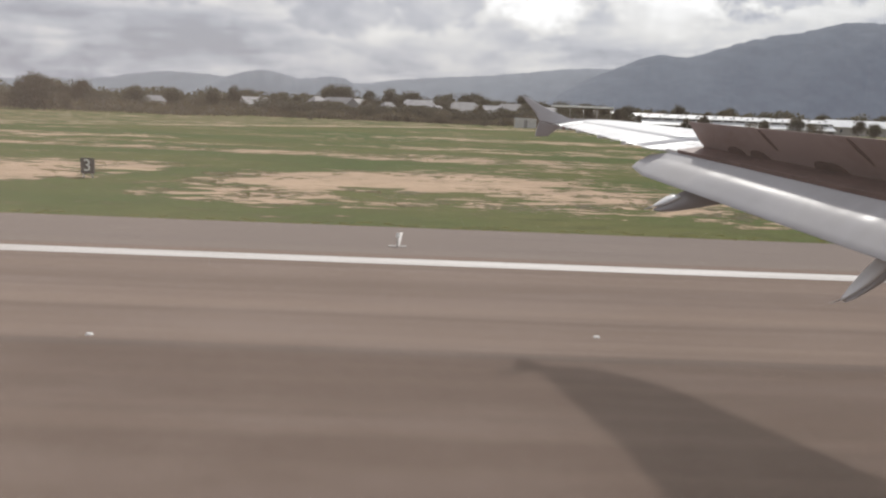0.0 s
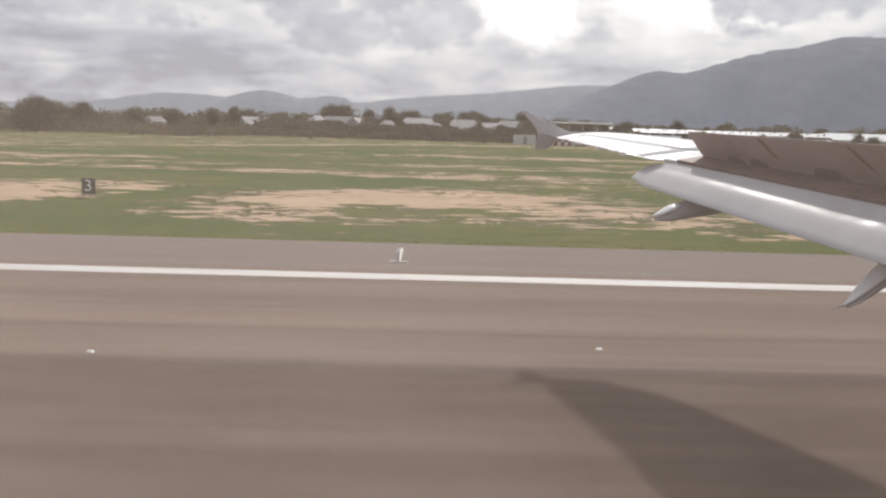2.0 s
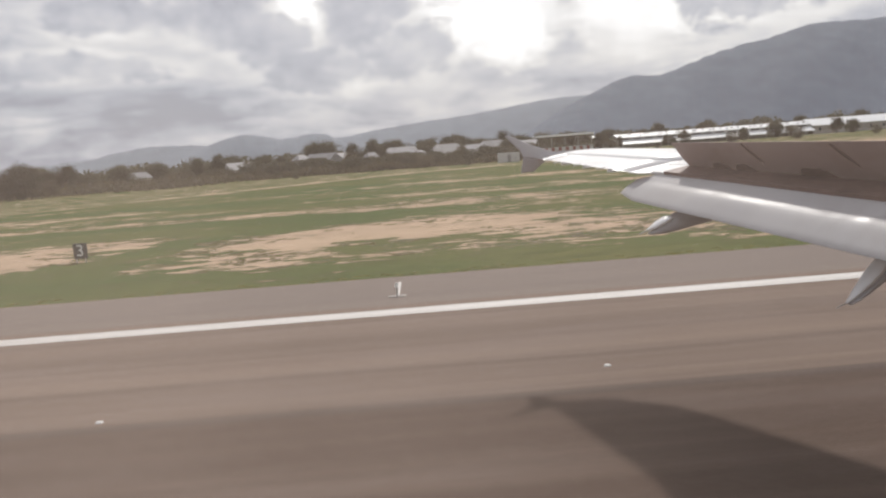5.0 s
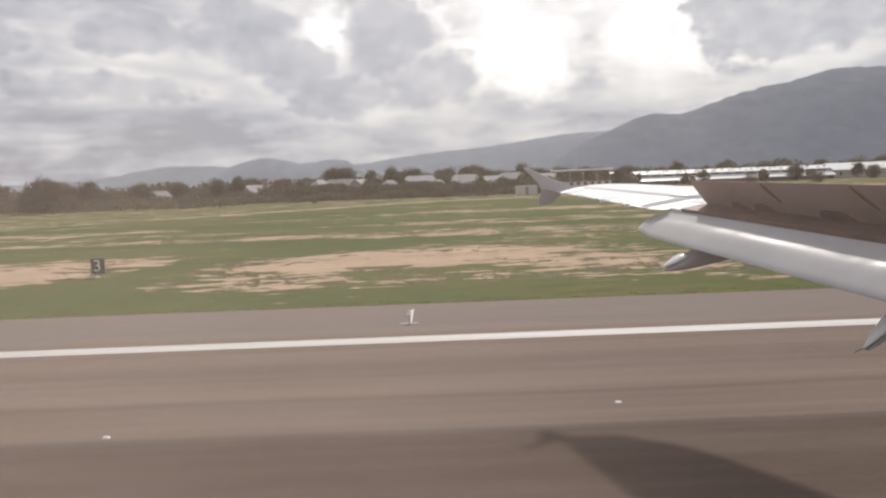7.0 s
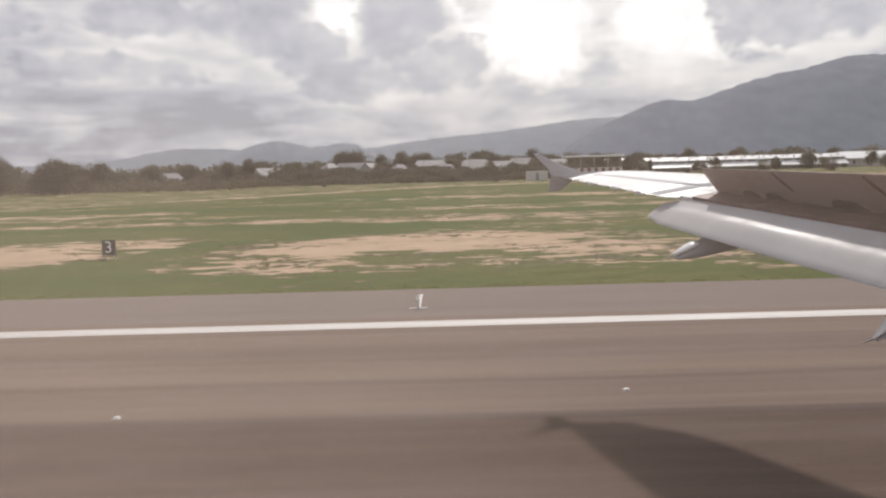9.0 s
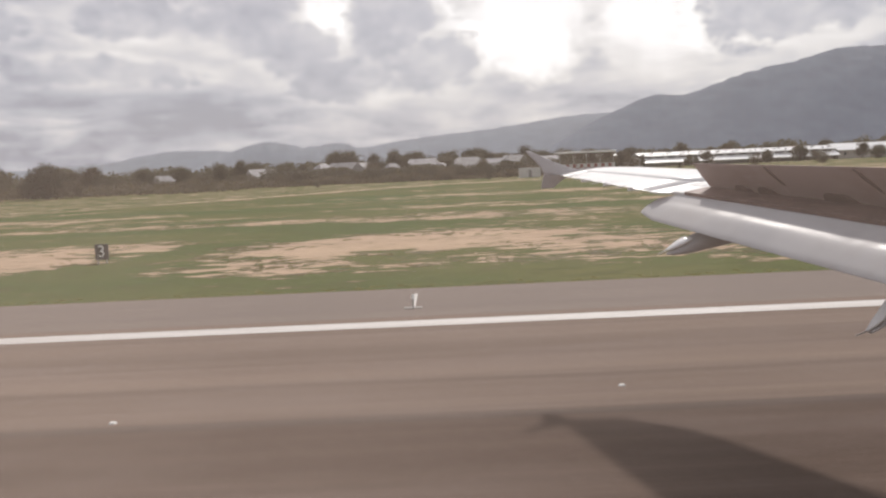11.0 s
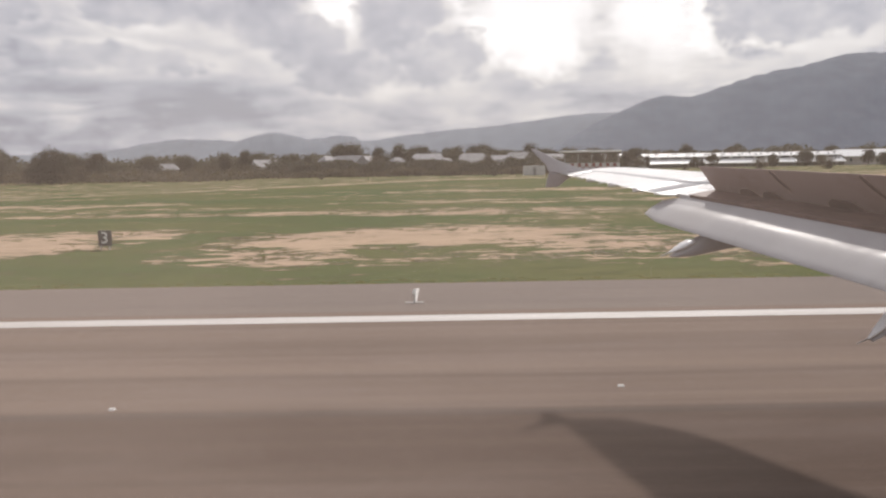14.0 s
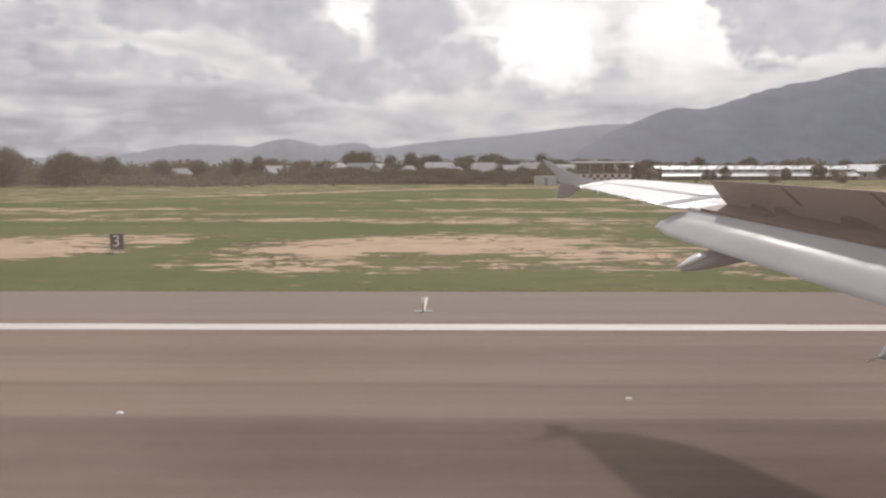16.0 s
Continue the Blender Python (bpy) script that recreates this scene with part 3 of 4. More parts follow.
house(66, 340, 24, 12, 4.6, 1.7, ROOF_WHITE, "long low building with a white metal roof", 0, hip=0.3, windows=7)


def long_shed(x, y, length, bays, label):
    """A long two-tier white shed: a lower lean-to roof in front, a row of openings above it, an upper roof."""
    s = thing("shed", x, y, -0.06, label, "shed")
    part("wall", box(bmesh.new(), -length / 2, length / 2, 0, 14, -0.1, 4.5), CHECK_WHITE, s)
    bm = bmesh.new()
    box(bm, -length / 2 - 1, length / 2 + 1, -5.0, 0.0, 0, 0.25)
    for v in bm.verts:
        v.co.z += 1.6 + 1.9 * (v.co.y + 5.0) / 5.0
    part("lower_roof", bm, ROOF_WHITE, s, "white lean-to metal roof")
    bm = bmesh.new()
    box(bm, -length / 2 - 1, length / 2 + 1, -0.8, 7, 0, 0.25)
    for v in bm.verts:
        v.co.z += 4.5 + 1.5 * (v.co.y + 0.8) / 7.8
    part("upper_roof", bm, ROOF_WHITE, s, "white metal roof")
    bm = bmesh.new()
    box(bm, -length / 2 - 1, length / 2 + 1, 7, 15, 0, 0.25)
    for v in bm.verts:
        v.co.z += 6.0 - 1.5 * (v.co.y - 7) / 8
    part("upper_roof", bm, ROOF_WHITE, s)
    post, pane, vent = None, None, None
    for i in range(bays * 2):
        cx = -length / 2 + (i + 0.5) * length / bays / 2 + 0.7 * math.sin(i * 2.3)
        if vent is None:
            vent = part("roof_vent", box(bmesh.new(), -0.28, 0.28, -0.35, 0.35, 0, 0.75, 0.04), ROOF_GREY, s, "grey ridge vent")
            vent.location = (cx, 1.2, 4.9)
        else:
            share("roof_vent", vent, s, (cx, 1.2 + 3.0 * (i % 3) / 2, 4.9 + 0.55 * (i % 3) / 2))
    for i in range(bays + 1):
        cx = -length / 2 + i * length / bays
        if post is None:
            post = part("post", box(bmesh.new(), -0.15, 0.15, -4.8, -4.5, -0.1, 1.7), CONCRETE, s)
            post.location.x = cx
        else:
            share("post", post, s, (cx, 0, 0))
        if i < bays:
            if pane is None:
                pane = part("opening", box(bmesh.new(), -length / bays * 0.36, length / bays * 0.36, -0.06, 0.1, 3.55, 4.25), GLASSY, s)
                pane.location.x = cx + length / bays / 2
            else:
                share("opening", pane, s, (cx + length / bays / 2, 0, 0))
    return s


long_shed(131, 345, 84, 16, "long white two-tier shed with open bays")
house(198, 352, 46, 16, 3.6, 3.2, ROOF_WHITE, "large shed with a pale metal roof", 0, "warehouse", "", windows=8)
for x, y, m in ((104, 372, ROOF_BROWN), (122, 378, ROOF_GREY), (140, 380, ROOF_BROWN), (152, 376, ROOF_GREY), (168, 372, ROOF_BROWN), (90, 372, ROOF_GREY)):
    house(x, y, 9, 8, 4.6, 2.0, m, "small house with a tiled roof behind the sheds", rng.uniform(-20, 20), hip=0.6)


def grass_tufts(count, seed):
    r = random.Random(seed)
    verts, faces = [], []
    while len(faces) < count:
        x, y = r.uniform(-26, 40), PAVED + 0.02 + 1.2 * r.random() ** 2
        if bareness(x, y) * 1.2 + noise.fractal((x * 0.2, y * 0.6, 2.0), 1.0, 2.0, 4) * 0.6 > 0.5:
            continue
        h, a = r.uniform(0.008, 0.026), r.uniform(0, 6.28)
        for k in range(2):
            c, s = math.cos(a + k * 1.4) * 0.16, math.sin(a + k * 1.4) * 0.16
            base = len(verts)
            verts += [(x - c, y - s, -0.06), (x + c, y + s, -0.06), (x + c * 1.5, y + s * 1.5 - 0.03, h - 0.06), (x - c * 0.8, y - s * 0.8 + 0.03, h * 0.8 - 0.06)]
            faces.append((base, base + 1, base + 2, base + 3))
    me = bpy.data.meshes.new("grass")
    me.from_pydata(verts, [], faces)
    me.materials.append(GRASS)
    return tagged(new("grass", me), "short tufts of dull green grass beside the runway", "grass", kind="stuff")


grass_tufts(900, 31)


def clumps_of_grass(count, seed):
    """Low ragged clumps where the turf breaks up into bare soil."""
    r = random.Random(seed)
    verts, faces, tries = [], [], 0
    while len(faces) < count * 5 and tries < count * 30:
        tries += 1
        x, y = r.uniform(-46, 46), 27 + 45 * r.random() ** 1.2
        b = bareness(x, y)
        if not 0.30 < b < 0.98 or r.random() > 0.15 + 3.4 * b * (1 - b) or abs(x) > 6 + y * 0.62:
            continue
        if noise.fractal((x * 0.22, y * 0.5, 9.0), 1.0, 2.0, 4) < 0.10:
            continue
        wide, tall = r.uniform(0.12, 0.42), r.uniform(0.02, 0.055)
        for k in range(5):
            cx, cy, a = x + r.gauss(0, wide * 0.6), y + r.gauss(0, 0.18), r.uniform(-0.5, 0.5)
            c, d, h = math.cos(a) * wide * 0.5, math.sin(a) * wide * 0.5, tall * r.uniform(0.5, 1.1)
            base = len(verts)
            verts += [(cx - c, cy - d, -0.07), (cx + c, cy + d, -0.07), (cx + c * 0.6, cy + d + 0.12, h - 0.06), (cx - c * 0.8, cy - d + 0.10, h * 0.7 - 0.06)]
            faces.append((base, base + 1, base + 2, base + 3))
    me = bpy.data.meshes.new("grass")
    me.from_pydata(verts, [], faces)
    me.materials.append(TURF_CLUMP)
    return tagged(new("grass", me), "ragged clumps of dull green grass on bare sandy soil", "grass", kind="stuff")


clumps_of_grass(1000, 33)


# a checkered equipment hut with a shelter roof on posts, beside the track
hut = thing("equipment_hut", 42, 226, -0.06, "red and white checkered equipment hut with a white flat roof", "hut")
part("wall", box(bmesh.new(), -8, 8, -3, 3, -0.1, 3.2), CHECK_WHITE, hut)
panel = None
for i in range(16):
    for j in range(3):
        if (i + j) % 2:
            continue
        if panel is None:
            panel = part("panel", box(bmesh.new(), 0.02, 0.98, -3.03, -3.0, 0.05, 1.03), CHECK_RED, hut)
            panel.location = (-8, 0, 0)
        else:
            share("panel", panel, hut, (-8 + i, 0, j * 1.05))
part("roof", box(bmesh.new(), -8.3, 8.3, -3.4, 3.4, 6.3, 6.75, 0.05), ROOF_WHITE, hut, "white flat shelter roof")
for i in range(5):
    part("post", rod(bmesh.new(), (-7.6 + i * 3.8, -2.6, 3.1), (-7.6 + i * 3.8, -2.6, 6.35), 0.1, 0.1, 8), CONCRETE, hut)
cabin = thing("equipment_cabin", 26, 226, -0.06, "pale grey metal equipment cabin", "cabin")
part("body", box(bmesh.new(), -3, 3, -1.5, 1.5, 0, 2.7, 0.06), CHECK_WHITE, cabin)
part("door", box(bmesh.new(), -0.5, 0.5, -1.56, -1.48, 0.1, 2.2), CONCRETE, cabin)

# places rolled past earlier: the taxiway exit, perimeter wall, houses, a lorry
part("taxiway_exit", box(bmesh.new(), -935, -868, PAVED, 90, -0.4, -0.02), ASPHALT, runway, "asphalt taxiway exit")
wall = tagged(new("perimeter_wall"), "pale grey concrete perimeter wall", "wall", kind="structure")
piece = part("wall_panel", box(bmesh.new(), 0.05, 9.95, -0.1, 0.1, -0.2, 1.9), CONCRETE, wall)
piece.location = (-1000, 234, 0)
for i in range(1, 60):
    share("wall_panel", piece, wall, (-1000 + 10 * i, 234, 0))
house(-968, 262, 20, 10, 4.0, 3.0, ROOF_RED, "low house with a bright red tiled roof", 0, hip=0.4)
house(-905, 262, 16, 14, 3.6, 4.2, ROOF_GREY, "pavilion with a wide grey hipped roof", 0, hip=0.9)
house(-730, 255, 18, 9, 3.4, 2.4, ROOF_BROWN, "low house with a brown tiled roof", 0, hip=0.3)
lorry = thing("lorry", -752, 228, -0.06, "small white lorry parked by the perimeter wall", "lorry")
part("cab", box(bmesh.new(), -3.0, -1.2, -1.0, 1.0, 0.5, 2.4, 0.15), CHECK_WHITE, lorry, "white cab")
part("bed", box(bmesh.new(), -1.1, 3.0, -1.05, 1.05, 0.8, 1.7, 0.05), CONCRETE, lorry)
for x in (-2.2, 2.0):
    for y in (-0.95, 0.95):
        part("wheel", rod(bmesh.new(), (x, y - 0.12, 0.42), (x, y + 0.12, 0.42), 0.42, 0.42, 18), RUBBER, lorry)
for x, h, k in ((-1010, 17, 5), (-1004, 16, 5), (-990, 10, 0), (-950, 11, 2), (-930, 9, 1), (-890, 10, 2), (-870, 11, 0), (-850, 12, 2), (-835, 12, 0), (-815, 12, 2),
                (-800, 11, 1), (-780, 10, 0), (-700, 9, 4), (-680, 11, 1), (-660, 8, 0), (-640, 9, 2), (-600, 10, 0), (-560, 8, 4), (-520, 9, 2), (-470, 9, 0), (-420, 8, 1), (-370, 9, 2)):
    plant(TREES[k], x, 258 + (x % 7) * 4, h, x % 360)


# ---- signs and lights beside the runway ----
def distance_sign(x, y, digit, turn=0.0):
    s = thing("distance_sign", x, y, -0.06, "black runway distance sign with a white number %s" % digit, "sign", "runway distance signs", turn)
    part("board", box(bmesh.new(), -0.33, 0.33, -0.05, 0.05, 0.2, 0.98, 0.02), SIGN_BLACK, s, "black sign board")
    leg = part("leg", rod(bmesh.new(), (-0.22, 0, 0), (-0.22, 0, 0.25), 0.035, 0.035), METAL, s)
    share("leg", leg, s, (0.44, 0, 0))
    curve = bpy.data.curves.new("number", "FONT")
    curve.body, curve.size, curve.align_x, curve.align_y, curve.extrude = digit, 0.82, "CENTER", "CENTER", 0.006
    curve.materials.append(SIGN_WHITE)
    n = new("number", curve)
    n.matrix_basis = pose(0, -0.058, 0.59, 90, 0, 0)
    n.parent = s
    return s


distance_sign(-17.0, 39.0, "3")
distance_sign(-740.0, 39.0, "2")


def edge_light(x, y):
    s = thing("runway_edge_light", x, y, 0.0, "white elevated runway edge light on a pale base plate", "runway light", "runway edge lights")
    part("base_plate", box(bmesh.new(), -0.26, 0.26, -0.12, 0.12, 0, 0.02, 0.008), CONCRETE, s)
    part("stem", rod(bmesh.new(), (0, 0, 0.02), (0, 0, 0.28), 0.03, 0.03), METAL, s)
    bm = bmesh.new()
    rod(bm, (0, 0, 0.26), (0, 0, 0.31), 0.05, 0.06, 12)
    rod(bm, (0, 0, 0.31), (0, 0, 0.40), 0.05, 0.03, 12)
    part("lamp", bm, SIGN_WHITE, s, "white glass lamp head")
    return s


first = edge_light(-0.9, 22.3)
for k in range(-12, 13):
    if k:
        copy_thing(first, pose(-0.9 + 60 * k, 22.3, 0))
for k in range(-12, 13):
    bm = bmesh.new()
    bm.faces.new([bm.verts.new(p) for p in ((-0.93 + 60 * k, 22.5, 0.004), (-0.84 + 60 * k, 22.5, 0.004), (-0.84 + 60 * k, 24.9, 0.004), (-0.93 + 60 * k, 24.9, 0.004))])
    part("cable_slot", bm, LINE, runway, "pale sealed cable slot across the shoulder")


def inset_light(x, y):
    s = thing("inset_light", x, y, 0.0, "small pale inset runway light", "runway light", "inset runway lights")
    part("ring", rod(bmesh.new(), (0, 0, 0), (0, 0, 0.012), 0.07, 0.055, 14), METAL, s)
    part("lens", box(bmesh.new(), -0.045, 0.045, -0.03, 0.03, 0.008, 0.025, 0.006), SIGN_WHITE, s)
    return s


spot = inset_light(3.1, 13.6)
for k in range(-6, 7):
    if k:
        copy_thing(spot, pose(3.1 + 30 * k, 13.6, 0))
for k in range(-6, 7):
    copy_thing(spot, pose(-5.6 + 30 * k, 12.7, 0))


# ---- the airliner: cabin wall round the camera, and the wing ----
plane = thing("airliner", 0, 0, 0, "white airliner standing on the runway, flaps and spoilers out", "aircraft")
AXIS_Y, AXIS_Z, RADIUS = -1.79, 3.75, 1.975


def fuselage():
    """A tube of skin with one cabin window left open, drawn in at both ends."""
    bm = bmesh.new()
    xs = [(-15.0, 0.05), (-14.0, 0.3), (-11, 0.62), (-7, 0.9), (-4, 1), (-1, 1), (-0.16, 1), (0.16, 1), (1, 1), (8, 1), (15, 1), (17.5, 0.9), (19, 0.68), (20, 0.35), (20.3, 0.05)]
    low, high = math.asin((3.66 - AXIS_Z) / RADIUS), math.asin((4.20 - AXIS_Z) / RADIUS)
    turns = [low, high] + [high + (2 * math.pi - (high - low)) * k / 40 for k in range(1, 40)]
    rows = [[bm.verts.new((x, AXIS_Y + RADIUS * s * math.cos(a), AXIS_Z + RADIUS * s * math.sin(a) + (1 - s) * (0.9 if x < 0 else -0.3))) for a in turns] for x, s in xs]
    for k, (a, b) in enumerate(zip(rows, rows[1:])):
        for i in range(len(turns)):
            if not (k == 6 and i == 0):
                bm.faces.new((a[i], a[(i + 1) % len(turns)], b[(i + 1) % len(turns)], b[i]))
    bm.faces.new(rows[0])
    bm.faces.new(rows[-1][::-1])
    bmesh.ops.recalc_face_normals(bm, faces=bm.faces[:])
    ob = part("fuselage", bm, WING_WHITE, plane, "white painted fuselage skin", True)
    shell = ob.modifiers.new("skin", "SOLIDIFY")
    shell.thickness, shell.offset = 0.06, -1
    return ob


fuselage()


def acrylic():
    m = bpy.data.materials.new("window_acrylic")
    m.use_nodes = True
    m.node_tree.nodes.clear()
    n = Nodes(m.node_tree)
    clear, scuffed = n.add("ShaderNodeBsdfTransparent"), n.add("ShaderNodeBsdfTranslucent")
    scuffed.inputs[0].default_value = (1.0, 0.83, 0.71, 1)
    at = n.add("ShaderNodeTexCoord").outputs["Object"]
    mix = n.add("ShaderNodeMixShader")
    ax, _, az = n.split(at)
    # scuffs double as a painted haze veil, stronger to the left and low down
    smear = n.math("MULTIPLY", n.ramp(ax, -0.09, 0.09, 0.064, 0.038), n.ramp(az, 3.84, 3.92, 1.25, 1.0))
    # darker lower right of the view is put into the pane: less veil there
    veil_cut = n.math("MULTIPLY", n.ramp(az, 3.99, 3.945, 0.0, 0.6), n.ramp(az, 3.86, 3.92))
    smear = n.math("MULTIPLY", smear, n.math("SUBTRACT", 1.0, n.math("MULTIPLY", veil_cut, n.ramp(ax, -0.04, 0.07))))
    n.put(mix.inputs[0], n.math("MULTIPLY", smear, n.ramp(n.noise(at, 14.0, 4.0, 0.6), 0.3, 0.7, 0.85, 1.2)))
    n.put(mix.inputs[1], clear.outputs[0])
    n.put(mix.inputs[2], scuffed.outputs[0])
    n.put(n.add("ShaderNodeOutputMaterial").inputs[0], mix.outputs[0])
    return m


bm = bmesh.new()
box(bm, -0.17, 0.17, 0.135, 0.138, 3.64, 4.22)
part("cabin_window", bm, acrylic(), plane, "scuffed clear acrylic cabin window pane")


# wing: places along the span are metres out from the window
def te(y):
    return 2.33 + (15.3 - y) * 0.222, 3.75 - (15.3 - y) * 0.067


def chord(y):
    return 3.93 + (15.3 - y) * 0.5095 - te(y)[0]


def section(y, a=0.0, b=1.0, count=12, thick=0.115):
    """A ring of the wing's section between two parts of its chord, counted from the nose."""
    x1, z1 = te(y)
    c = chord(y)

    def at(s, side):
        t = thick * 5 * (0.2969 * math.sqrt(s) - 0.126 * s - 0.3516 * s * s + 0.2843 * s ** 3 - 0.1036 * s ** 4)
        camber = 0.02 * math.sin(math.pi * s) + 0.03 * (1 - s)
        return (x1 + (1 - s) * c, y, z1 + c * (camber + (t * 0.62 if side else -t * 0.55)))
    ss = [a + (b - a) * (k / (count - 1)) ** 1.6 for k in range(count)] if a == 0 else [a + (b - a) * k / (count - 1) for k in range(count)]
    return [at(s, True) for s in ss] + [at(s, False) for s in reversed(ss)]


OUT = 11.62
wing = part("wing", loft(bmesh.new(), [section(y, 0, 0.80) for y in (0.25, 3, 6, 9, OUT)]), WING_WHITE, plane, "pale grey painted wing", True)
part("outer_panel", loft(bmesh.new(), [section(y, a, 0.730) for y, a in ((OUT + 0.002, 0), (12.5, 0), (13.5, 0), (14.3, 0), (14.65, 0.06), (14.95, 0.16), (15.15, 0.30), (15.3, 0.48))]), WING_WHITE, wing, "pale outer wing panel", True)
part("aileron", loft(bmesh.new(), [section(y, 0.735, 1.0) for y in (OUT + 0.03, 12.5, 13.5, 14.85)]), WING_WHITE, wing, "pale aileron at the outer trailing edge", True)
part("tip_trailing_edge", loft(bmesh.new(), [section(y, 0.722, 1.0) for y in (14.87, 15.1, 15.3)]), WING_WHITE, wing, "", True)


def strip(name, y0, y1, front, back, thick, mat, label, bulge=0.06, count=6, smooth=True, bands=2):
    """A flap or spoiler: front(y) and back(y) are its long edges."""
    rings = []
    for k in range(bands + 1):
        y = y0 + (y1 - y0) * k / bands
        (fx, fz), (bx, bz) = front(y), back(y)
        L = math.hypot(bx - fx, bz - fz)
        nx, nz = (bz - fz) / L, -(bx - fx) / L
        if nz < 0:
            nx, nz = -nx, -nz
        up, dn = [], []
        for i in range(count + 1):
            s = i / count
            lift = bulge * L * math.sin(math.pi * s ** 0.75)
            t = thick * L * (1 - s) ** 0.6 * min(1.0, 0.25 + 5 * s) + 0.006
            px, pz = fx + (bx - fx) * s, fz + (bz - fz) * s
            up.append((px + nx * (lift + t / 2), y, pz + nz * (lift + t / 2)))
            dn.append((px + nx * (lift - t / 2), y, pz + nz * (lift - t / 2)))
        rings.append(up + dn[::-1])
    return part(name, loft(bmesh.new(), rings), mat, wing, label, smooth)


def flap_front(y):
    return 3.50 + (11.6 - y) * 0.222, 3.515 - (11.6 - y) * 0.0555


def flap_back(y):
    return 2.90 + (11.6 - y) * 0.222, 3.16 - (11.6 - y) * 0.0767


def spoiler_front(y):
    return 3.835 + (11.05 - y) * 0.2795, 3.562 - (11.05 - y) * 0.0575


def spoiler_back(y):
    return 3.58 + (11.05 - y) * 0.222, 3.90 - (11.05 - y) * 0.026


FLAP_TOP = ((0.0, 0.0), (0.02, 0.030), (0.06, 0.044), (0.14, 0.050), (0.25, 0.049), (0.36, 0.046), (0.42, 0.045), (0.45, 0.047), (0.48, 0.047), (0.52, 0.046),
            (0.56, 0.045), (0.60, 0.043), (0.66, 0.039), (0.76, 0.030), (0.88, 0.016), (1.0, 0.0))
SHROUD = ((0.42, 0.0), (0.45, 0.006), (0.48, 0.015), (0.52, 0.025), (0.56, 0.032), (0.60, 0.035), (0.66, 0.034), (0.76, 0.025), (0.88, 0.011), (1.0, 0.0))
SEGMENTS = ((4.7, 0.85), (7.3, 0.95), (8.05, 0.75), (8.68, 1.3), (9.36, 0.95), (10.05, 0.4), (10.9, 0.25))


def shroud(s, y):
    """How far the flap's shroud stands proud; its segments sit a little differently."""
    level = 0.95
    for start, amount in SEGMENTS:
        level = amount if y >= start else level
    return level * float(np.interp(s, [p[0] for p in SHROUD], [p[1] for p in SHROUD]))


def flap(y0, y1, bands, tip):
    """A lowered flap in one skin: a swelling forward part, a shallow trough, the rounded shroud line and a thin trailing edge; tip: its outer end is cut on a slant."""
    rings = []
    for k in range(bands + 1):
        y = y0 + (y1 - y0) * k / bands
        (fx, fz), (bx, bz) = flap_front(y), flap_back(y)
        dx, dz = bx - fx, bz - fz
        L = math.hypot(dx, dz)
        nx, nz = -dz / L, dx / L
        if nz < 0:
            nx, nz = -nx, -nz
        sag = 0.003 * math.sin(y * 2.1 + 0.6) + 0.002 * math.sin(y * 5.3 + 1)
        near = max(0.0, 1 - (y1 - y) / 0.5) if tip else 0.0
        lo, hi = 0.36 * near, 1 - 0.14 * near
        up, dn = [], []
        for s, h in FLAP_TOP:
            q = lo + (hi - lo) * s
            lift = L * ((h + shroud(s, y)) * (1 - 0.10 * near) + sag * math.sin(math.pi * s))
            up.append((fx + dx * q + nx * lift, y, fz + dz * q + nz * lift))
            drop = L * 0.13 * (1 - s) ** 0.7 * min(1.0, 6 * s + 0.1) * (1 - 0.5 * near)
            dn.append((fx + dx * q - nx * drop, y, fz + dz * q - nz * drop - 0.004))
        rings.append(up + dn[::-1])
    return part("flap", loft(bmesh.new(), rings), WING_GREY, wing, "pale grey trailing-edge flap, lowered", True)


flap(4.75, 11.62, 72, True)
flap(0.3, 4.745, 12, False)
for y0, y1 in ((9.455, 11.05), (8.005, 9.445), (6.505, 7.995), (4.5, 6.495)):
    strip("spoiler", y0, y1, spoiler_front, spoiler_back, 0.05, SPOILER_BACK, "raised spoiler panel, grimy brown underside", 0.0, 4, False)


def spoiler_at(y, s, off):
    (fx, fz), (bx, bz) = spoiler_front(y), spoiler_back(y)
    return fx + (bx - fx) * s - off, y, fz + (bz - fz) * s - off * 0.3


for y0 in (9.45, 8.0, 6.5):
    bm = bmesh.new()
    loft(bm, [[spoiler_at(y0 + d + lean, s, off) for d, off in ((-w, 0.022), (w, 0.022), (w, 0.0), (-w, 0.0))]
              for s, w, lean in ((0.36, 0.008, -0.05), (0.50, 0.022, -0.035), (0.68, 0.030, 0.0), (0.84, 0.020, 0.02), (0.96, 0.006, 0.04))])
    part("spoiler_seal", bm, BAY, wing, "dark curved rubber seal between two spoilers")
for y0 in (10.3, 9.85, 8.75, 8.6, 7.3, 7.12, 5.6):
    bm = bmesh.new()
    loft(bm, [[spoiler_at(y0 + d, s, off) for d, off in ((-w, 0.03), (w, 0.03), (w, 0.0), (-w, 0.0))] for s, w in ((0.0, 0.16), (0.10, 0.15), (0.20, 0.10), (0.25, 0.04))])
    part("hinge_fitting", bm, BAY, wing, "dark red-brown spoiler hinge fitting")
# solid infill across the open bay; its shade is put into the dark colour
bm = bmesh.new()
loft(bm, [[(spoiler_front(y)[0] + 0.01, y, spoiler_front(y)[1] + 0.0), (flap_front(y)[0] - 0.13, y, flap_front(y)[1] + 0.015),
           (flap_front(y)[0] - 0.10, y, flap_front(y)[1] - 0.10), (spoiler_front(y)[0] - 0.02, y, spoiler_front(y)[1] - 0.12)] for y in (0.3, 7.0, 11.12)])
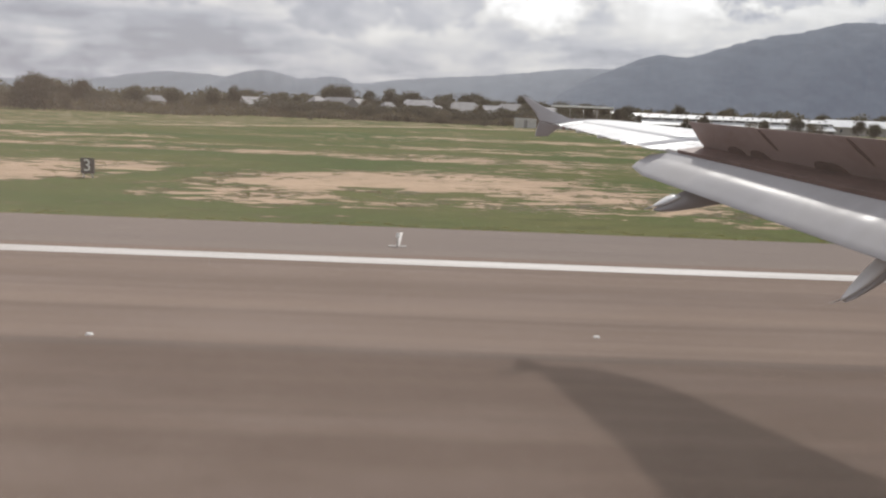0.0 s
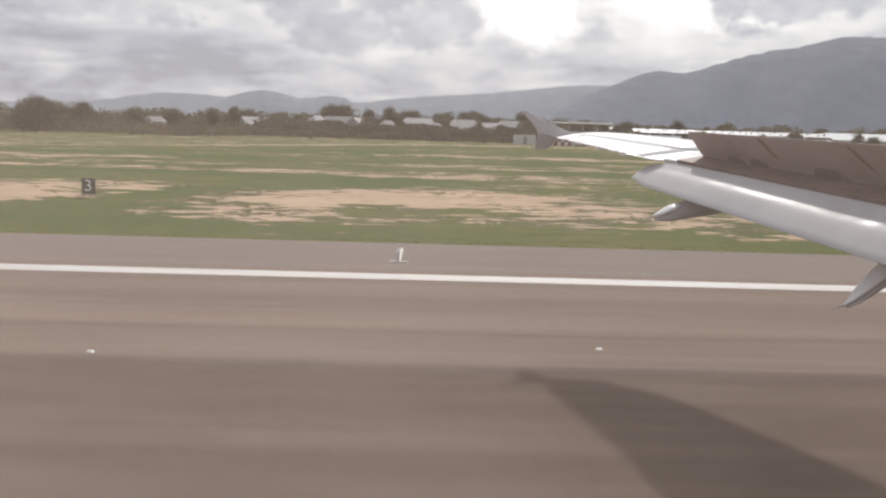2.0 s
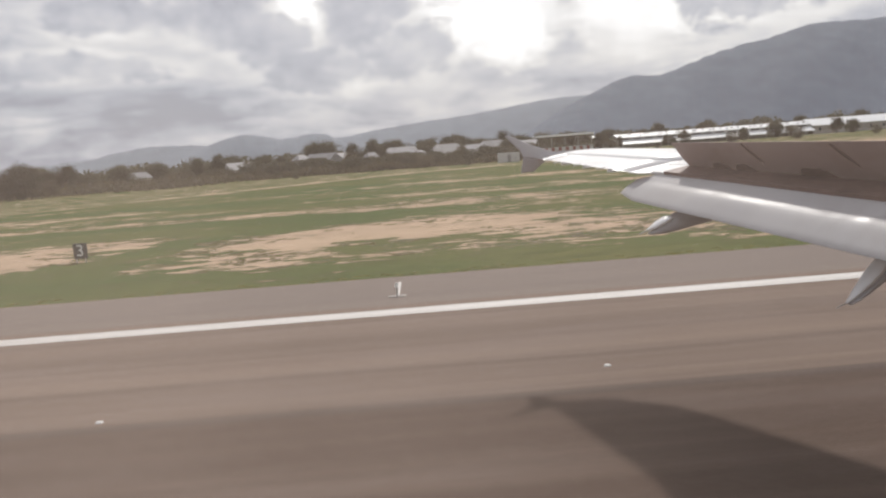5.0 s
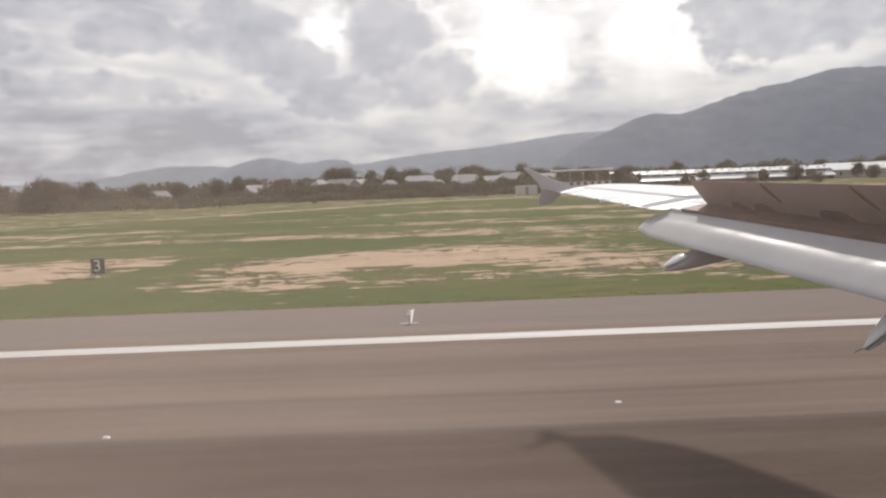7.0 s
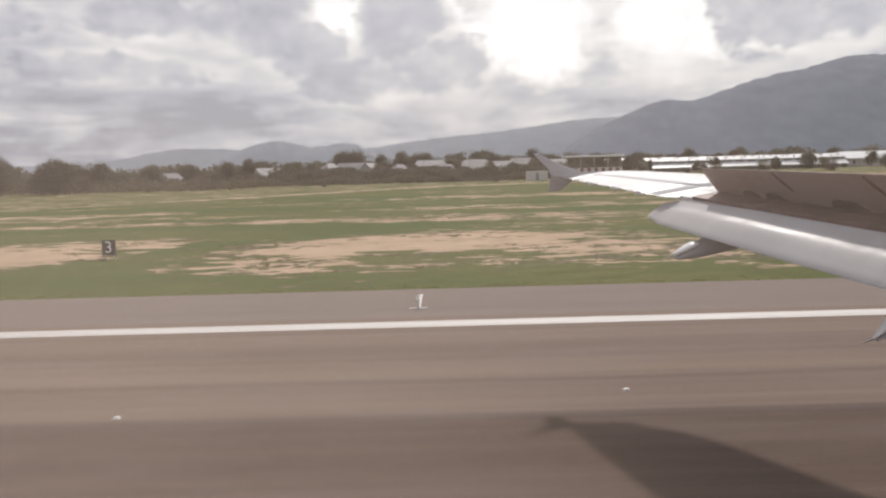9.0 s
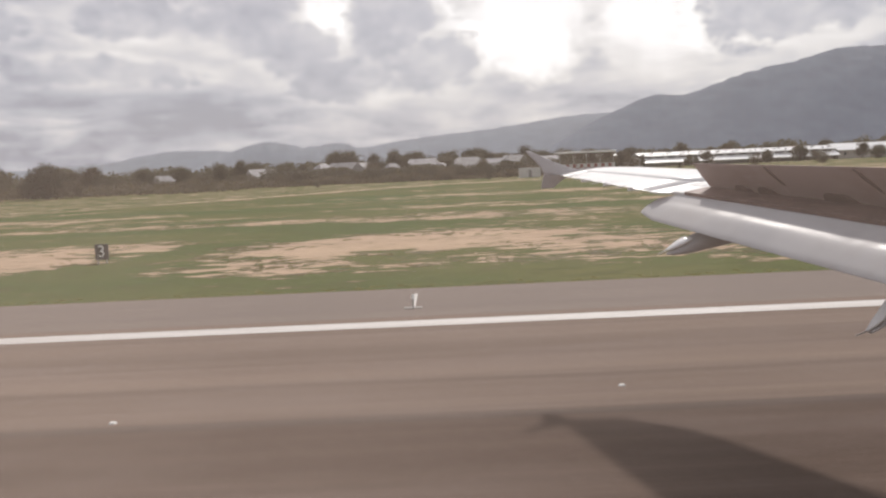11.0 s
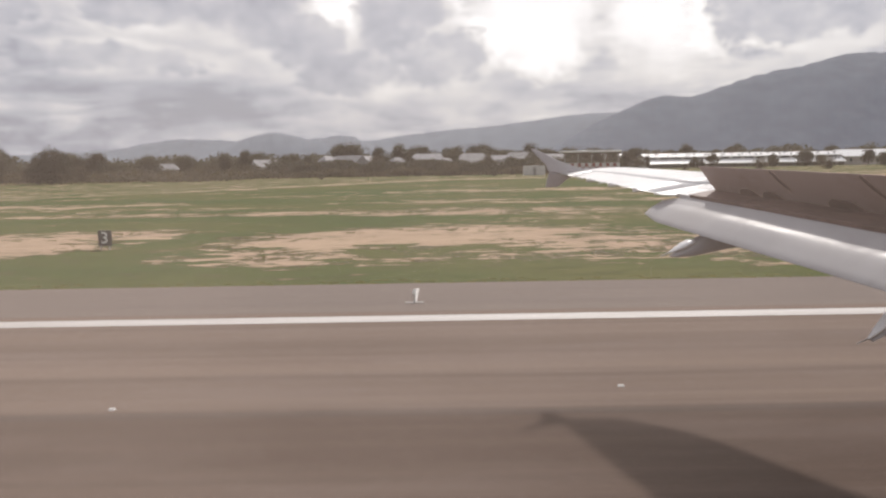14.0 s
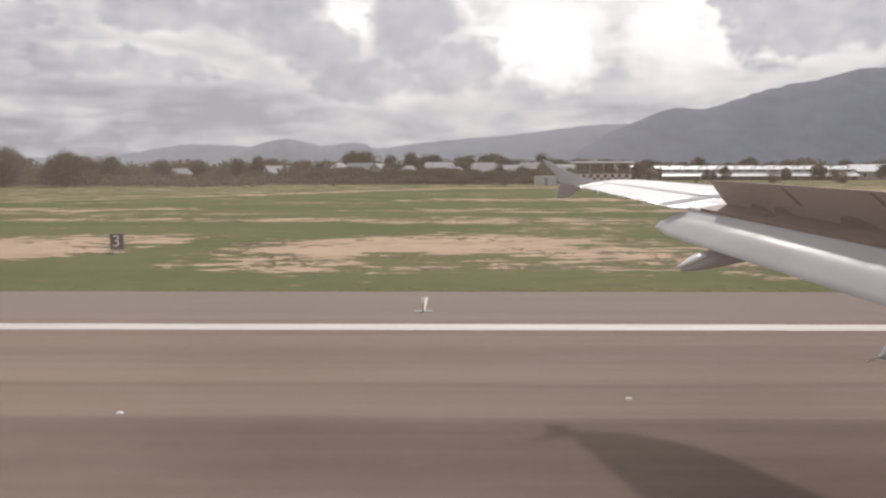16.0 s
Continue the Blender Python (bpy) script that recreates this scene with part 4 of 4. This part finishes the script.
part("dark_bay_infill", bm, BAY, wing, "dark brown infill behind the spoilers, painted as dark as the shaded bay")


bm = bmesh.new()
loft(bm, [[(spoiler_front(y)[0] + 0.02, y, spoiler_front(y)[1] - 0.005), (flap_front(y)[0] - 0.14, y, flap_front(y)[1] + 0.0),
           (flap_front(y)[0] - 0.12, y, flap_front(y)[1] - 0.05), (spoiler_front(y)[0] + 0.02, y, spoiler_front(y)[1] - 0.08)] for y in (11.125, 11.61)])
part("fixed_trailing_edge", bm, WING_WHITE, wing)
bm = bmesh.new()
loft(bm, [[(3.86, y, z0), (x1, y, z1), (x1, y, z1 - 0.02), (3.86, y, z0 - 0.03)] for y, z0, x1, z1 in ((11.646, 3.626, 3.12, 3.512), (11.52, 3.597, 3.19, 3.497), (11.40, 3.560, 3.34, 3.490))])
part("aileron_end_fairing", bm, WING_WHITE, wing, "white fairing between flap and aileron")


def fairing(y, scale, tip_x, tip_z, lift, slim=1.0):
    """A canoe under the flap: a short blunt tail below, a white cone over it and a ridged grey body."""
    def rings(rows, wide, ridge):
        out = []
        for x, z, h, wd in rows:
            ring = []
            for a in [k * math.pi / 8 for k in range(16)]:
                c, n = math.cos(a), math.sin(a)
                ring.append((tip_x + x * scale, y + wide * wd * scale * math.copysign(abs(c) ** 0.7, c),
                             tip_z + (z + lift * x) * scale + h * scale * math.copysign(abs(n) ** (ridge if n > 0 else 0.7), n)))
            out.append(ring)
        return out
    rows = ((0.03, -0.045, 0.014, 0.05), (0.10, -0.030, 0.034, 0.08), (0.22, 0.012, 0.072, 0.10), (0.31, 0.058, 0.108, 0.12), (0.40, 0.090, 0.125, 0.13),
            (0.62, 0.140, 0.13, 0.14), (1.0, 0.22, 0.13, 0.14), (1.6, 0.35, 0.10, 0.12), (2.1, 0.45, 0.05, 0.07))
    body = part("flap_track_fairing", loft(bmesh.new(), rings([(x, z + 0.04 * (1 - slim), h * slim, wd) for x, z, h, wd in rows], 1.0, 1.5)), FAIRING, wing, "grey canoe-shaped flap track fairing", True)
    cone = ((0.0, -0.004, 0.006, 0.012), (0.06, 0.024, 0.024, 0.06), (0.16, 0.074, 0.044, 0.105), (0.26, 0.124, 0.046, 0.12), (0.33, 0.145, 0.02, 0.11))
    part("tail_cone", loft(bmesh.new(), rings([(x / slim, z / slim, h / slim, wd) for x, z, h, wd in cone], 1.0, 1.25)), WING_WHITE, body, "white tail cone of the fairing", True)
    part("static_wick", rod(bmesh.new(), (tip_x + 0.02, y, tip_z), (tip_x - 0.10 * scale, y, tip_z - 0.05 * scale), 0.010, 0.004, 5), METAL, body)


fairing(10.2, 1.0, 2.93, 2.79, 0.0)
fairing(7.2, 1.0, 3.95, 2.31, 0.55, 0.72)


def tip_fence():
    """The upright fence at the wing tip: a slim swept fin above and a squarer one below."""
    def plate(name, outline, lean, label):
        bm = bmesh.new()
        loft(bm, [[(x, y + lean * (3.78 - z), z) for x, z in outline] for y in (15.30, 15.35)])
        bmesh.ops.bevel(bm, geom=bm.edges[:], offset=0.012, segments=1, affect="EDGES")
        part(name, bm, FENCE_GREY, wing, label)
    plate("wingtip_fence", ((3.45, 3.87), (2.66, 3.85), (2.22, 4.02), (1.80, 4.235), (1.70, 4.245), (1.80, 4.13), (1.99, 3.93), (2.04, 3.80), (2.50, 3.71), (3.45, 3.75)), 0.0, "grey swept upper wingtip fence")
    plate("wingtip_fence", ((2.055, 3.79), (2.02, 3.62), (2.01, 3.49), (2.25, 3.50), (2.36, 3.60), (2.49, 3.70)), 0.45, "grey lower wingtip fence")


tip_fence()
for y in (12.1, 12.55, 13.0, 13.45, 13.9, 14.3, 14.7):
    x, z = te(y)
    part("static_wick", rod(bmesh.new(), (x + 0.05, y, z + 0.005), (x - 0.11, y, z - 0.02), 0.012, 0.005, 5), METAL, wing)
for y in (12.3, 13.2, 14.1):
    x, z = te(y)
    part("hinge_cover", box(bmesh.new(), x - 0.03, x + 0.22, y - 0.045, y + 0.045, z - 0.045, z + 0.012, 0.01), WING_WHITE, wing)

for x, y in ((4.6, 2.0), (4.6, 2 * AXIS_Y - 2.0), (17.0, AXIS_Y)):
    leg = part("landing_gear", rod(bmesh.new(), (x, y, 0.5), (x, y, 2.7), 0.12, 0.16, 12), METAL, plane)
    for side in (-0.38, 0.38):
        part("wheel", rod(bmesh.new(), (x, y + side - 0.18, 0.56), (x, y + side + 0.18, 0.56), 0.56, 0.56, 28), RUBBER, leg)
